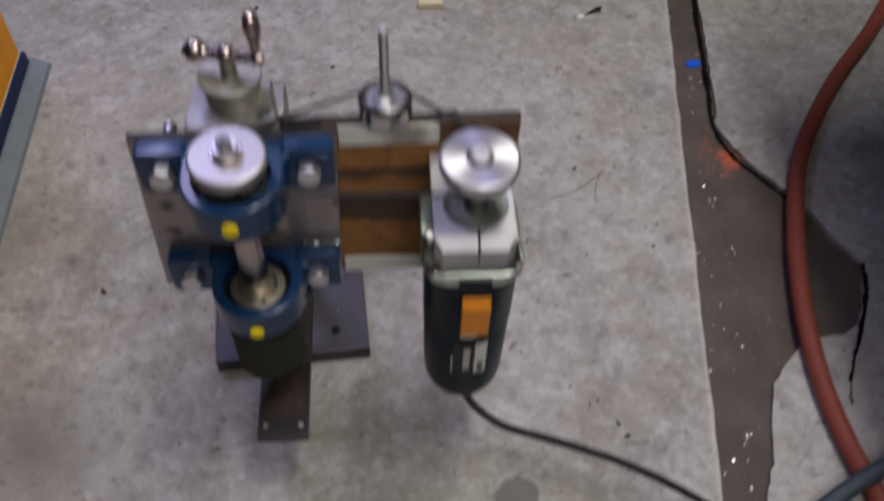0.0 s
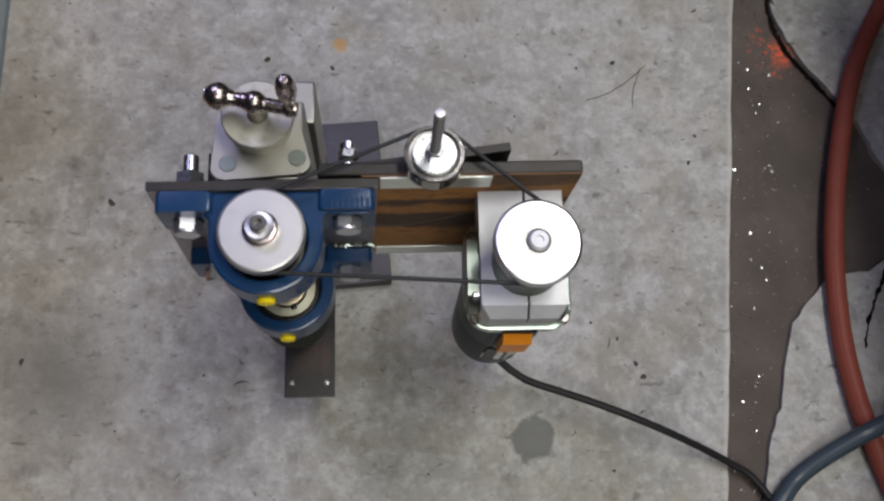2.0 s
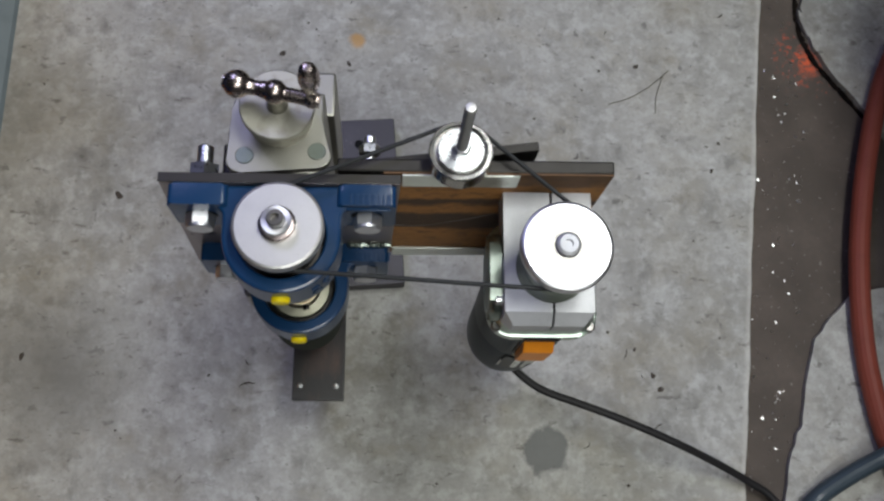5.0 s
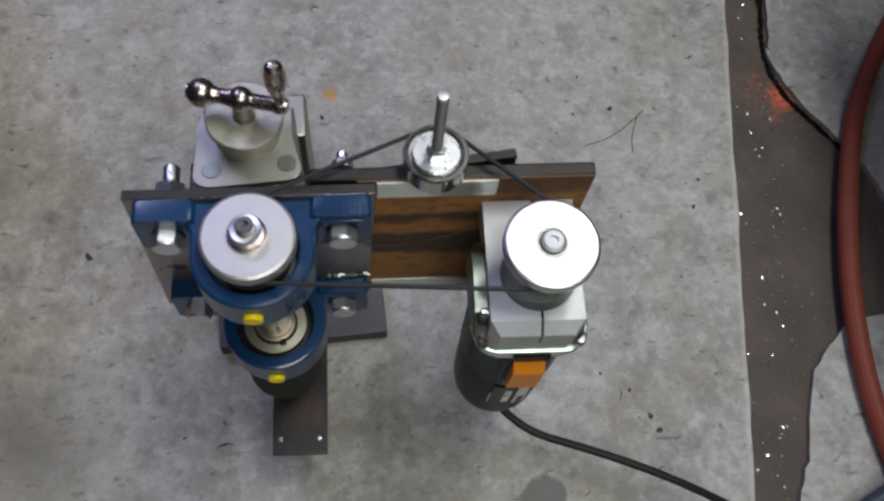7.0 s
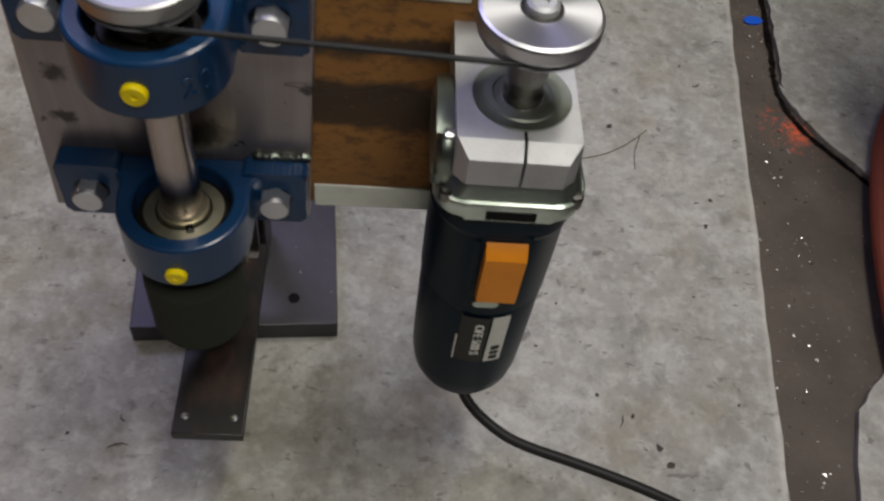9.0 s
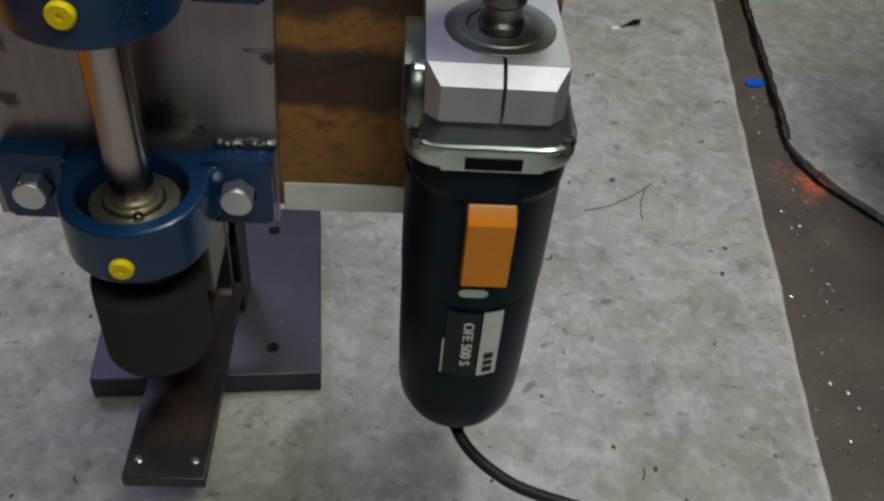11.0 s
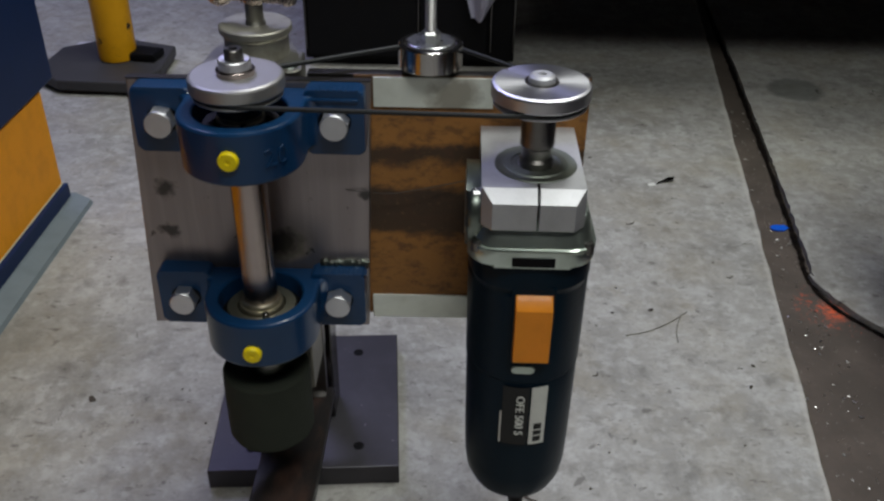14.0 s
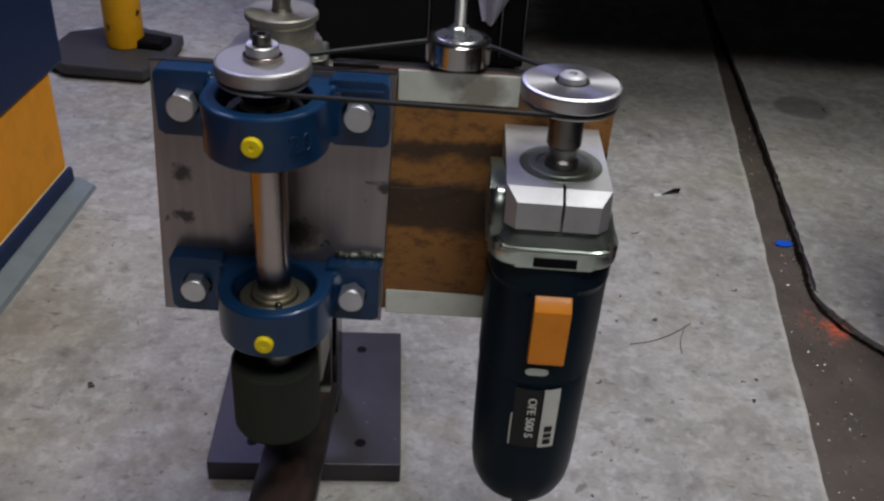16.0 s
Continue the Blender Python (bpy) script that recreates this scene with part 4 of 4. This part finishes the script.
tw = spline([(0.276, 0.2075, 0.0006), (0.298, 0.215, 0.0006), (0.320, 0.229, 0.0008), (0.340, 0.247, 0.0008)])
tagged(part("wire_strand", tube(spline([(0.323, 0.199, 0.0008), (0.325, 0.218, 0.0008), (0.333, 0.240, 0.0014)]), 0.0004, 6, bm=tube(tw, 0.00045, 6)), STRAND), "thin dark wire strand lying on the concrete", "wire")


def flakes(name, count, region, size, material, seed, label, slim=(0.12, 0.35), jagged=False):
    """Loose uncountable flakes lying on the floor, one joined object."""
    r = random.Random(seed)
    own = bmesh.new()
    made = 0
    while made < count:
        x, y = r.uniform(*region[0]), r.uniform(*region[1])
        z = region[2](x, y)
        if z is None:
            continue
        made += 1
        length = size * (0.3 + 0.9 * r.random() ** 2.2)
        wide = length * r.uniform(*slim)
        m = pose(x, y, z, r.uniform(-4, 4), r.uniform(-4, 4), r.uniform(0, 360))
        if jagged:
            n = r.randint(6, 9)
            pts = [own.verts.new(m @ Vector((math.cos(math.tau * i / n) * length * r.uniform(0.22, 0.55), math.sin(math.tau * i / n) * wide * r.uniform(0.3, 0.8), 0.0006))) for i in range(n)]
            own.faces.new(pts)
            continue
        bend = r.uniform(-0.8, 0.8)
        pts = []
        for i in range(6):
            u = i / 5 - 0.5
            w = wide * 0.5 * (1 - (1.7 * u) ** 2)
            lift = 0.0004 + length * 0.22 * (abs(u) ** 1.5) * r.uniform(0.5, 1.5)
            pts.append((own.verts.new(m @ Vector((u * length, bend * length * u * u * 2 + w, lift))), own.verts.new(m @ Vector((u * length, bend * length * u * u * 2 - w, lift * 0.4)))))
        for a, c in zip(pts, pts[1:]):
            own.faces.new((a[0], a[1], c[1], c[0]))
    return tagged(part(name, own, material), label, "debris", kind="stuff")


def on_strip(x, y):
    return -0.0068 if edge_x(y) + 0.004 < x < edge_x(y) + 0.052 and not (y < 0 and x > 0.43) else None


def on_slab(x, y):
    return 0.0002 if x < edge_x(y) - 0.004 and not (-0.07 < x < 0.08 and 0 < y < 0.19) else None


flakes("bright_swarf", 90, ((0.33, 0.62), (-0.35, 0.75), on_strip), 0.0052, SWARF, 5, "bright curled metal swarf scattered on the dirty strip")
flakes("bright_swarf", 220, ((0.33, 0.62), (-0.35, 0.75), on_strip), 0.0028, SWARF, 15, "fine bright metal filings on the dirty strip", (0.3, 0.8))
flakes("dark_debris", 95, ((-0.29, 0.45), (-0.35, 1.2), on_slab), 0.0075, DEBRIS, 6, "small dark flakes and dirt scattered on the concrete", (0.3, 0.9), True)
flakes("dark_debris", 60, ((-0.29, 0.45), (-0.2, 1.2), on_slab), 0.0140, DEBRIS, 16, "thin dark slivers scattered on the concrete", (0.08, 0.2))
flakes("dark_debris", 50, ((0.5, 0.9), (0.15, 0.9), lambda x, y: 0.0 if x > 0.62 else None), 0.0085, DEBRIS, 7, "small dark flakes scattered on the concrete", (0.3, 0.9), True)
flakes("bright_swarf", 26, ((0.1, 0.40), (-0.3, 0.3), on_slab), 0.0040, SWARF, 9, "few bright metal flecks on the concrete")

# ---- machine base, post and cabinet behind ----
ped = empty("orange_machine", (-0.628, 0.003, 0), "orange and dark blue machine base on a grey plinth", "machine")
OFF = (0.62, 0, 0)


def under_ped(name, bm, mat, label=""):
    bm.transform(Matrix.Translation(OFF))
    return part(name, bm, mat, ped, label)


own = bmesh.new()
prof = [(-1.00, 0.0), (-0.2955, 0.0), (-0.2975, 0.0050), (-0.3130, 0.0130), (-1.00, 0.0130)]
prism(prof, -0.427, 0.60, 0.0012, own, Matrix(((1, 0, 0, 0), (0, 0, -1, 0), (0, 1, 0, 0), (0, 0, 0, 1))))
under_ped("plinth", own, PLINTH, "scuffed grey sloping plinth")
under_ped("skirt", box(-1.0, -0.3155, -0.62, 0.4190, 0.0125, 0.0300, 0.0015), BLUE_PANEL, "dark blue skirt band")
under_ped("edge_line", box(-1.0, -0.3202, -0.62, 0.4168, 0.0298, 0.0314, 0.0003), CREAM, "pale worn edge line")
under_ped("lower_panel", box(-1.0, -0.3210, -0.62, 0.4160, 0.0295, 0.1420, 0.0020), ORANGE_PANEL, "orange painted lower panel")
under_ped("upper_panel", box(-1.0, -0.3190, -0.62, 0.4480, 0.1422, 0.42, 0.0030), BLUE_PANEL, "dark blue overhanging upper panel")

post = empty("yellow_stand", (-0.400, 0.826, 0), "worn yellow tube stand on a dark oily steel foot", "stand")
own = lathe([(0.0, 0.024), (0.0265, 0.024), (0.0275, 0.030), (0.0275, 0.55), (0, 0.55)], seg=40)
part("post", own, POST, post, "chipped yellow tube")
own = prism([(-0.105, -0.055), (-0.060, -0.092), (0.055, -0.097), (0.075, -0.04), (0.070, 0.055), (-0.030, 0.090), (-0.100, 0.040)], 0.006, 0.0225, 0.003)
part("foot_plate", own, FOOTPLATE, post, "dark oily steel foot plate")
own = prism([(-0.085, -0.045), (-0.055, -0.083), (0.050, -0.088), (0.068, -0.04), (0.060, 0.045), (-0.030, 0.075), (-0.085, 0.035)], 0.0, 0.007)
part("foot_pad", own, DEBRIS, post, "crumbled dark pad")
own = prism([(-0.016, -0.012), (0.060, -0.020), (0.066, 0.012), (0.010, 0.026)], 0.0222, 0.036, 0.004)
part("foot_clamp", own, BLACK, post, "black clamp piece")
tagged(part("paper_sheet", prism([(-0.055, -0.04), (0.060, -0.015), (0.055, 0.050), (-0.048, 0.045)], 0, 0.0006, m=pose(-0.455, 0.905, 0.0006, 0, 0, 6)), PAPER), "white paper sheet lying on the floor", "paper")

cab = empty("black_cabinet", (0.045, 0.975, 0), "black enamelled machine cabinet with narrow bright door edges", "cabinet")
# The unseen upper height is added, to shade the floor beyond the stand.
part("body", box(-0.170, 0.150, -0.105, 0.50, 0.012, 1.50, 0.003), BLACK, cab)
part("kick_board", box(-0.160, 0.140, -0.095, 0.48, 0.0, 0.0125), BLACK, cab)
for x0, x1 in ((-0.1640, 0.0020), (0.0060, 0.1080)):
    d = part("door", box(x0, x1, -0.1130, -0.1055, 0.02, 1.48, 0.002), BLACK, cab)
for x in (-0.1660, 0.0040, 0.1130, 0.1480):
    part("edge_trim", box(x - 0.0011, x + 0.0011, -0.1150, -0.1056, 0.03, 1.47, 0.0004), DARKSTEEL, cab, "narrow bare steel edge")

own = bmesh.new()
r = random.Random(12)
grid = [[None] * 9 for _ in range(9)]
for i in range(9):
    for j in range(9):
        u, v = i / 8, j / 8
        half = 0.010 + 0.062 * v
        grid[i][j] = own.verts.new((0.150 + (u - 0.5) * half * 2 - 0.004 * (1 - v) + 0.018 * v - 0.008, 0.840 + 0.010 * math.sin(u * 7 + v * 2) - 0.006 * v, 0.085 + 0.16 * v + 0.010 * abs(u - 0.45)))
for i in range(8):
    for j in range(8):
        own.faces.new((grid[i][j], grid[i + 1][j], grid[i + 1][j + 1], grid[i][j + 1]))
bmesh.ops.solidify(own, geom=own.faces[:], thickness=0.0015)
tagged(part("cleaning_rag", own, RAG), "grey-lilac cloth rag hanging over the black cabinet", "rag")

# Unseen bench, made up to shade the floor by the hoses.
bench = empty("unseen_shade_bench", (1.0, 0.0, 0), "unseen low dark wooden bench, added to shade the floor by the hoses", "bench")
part("shade_board", box(-0.466, 0.9, -1.30, 0.385, 0.42, 0.46, 0.004), DEBRIS, bench)
for x in (0.30, 0.8):
    for y in (-1.2, 0.28):
        part("shade_board_leg", box(x - 0.03, x + 0.03, y - 0.03, y + 0.03, 0.0, 0.42, 0.003), BLACK, bench)

# Unseen rack, added so that its low shelf darkens the floor behind.
rack = empty("unseen_shade_rack", (1.1, 1.3, 0), "unseen dark wooden rack, its low shelf added to shade the rear floor", "rack")
part("shade_shelf", box(-0.895, 0.8, -0.65, 0.8, 0.360, 0.385, 0.002), DEBRIS, rack)
for x in (0.10, 0.75):
    for y in (0.25, 0.75):
        part("shade_shelf_post", box(x - 0.025, x + 0.025, y - 0.025, y + 0.025, 0.0, 1.20, 0.003), BLACK, rack)
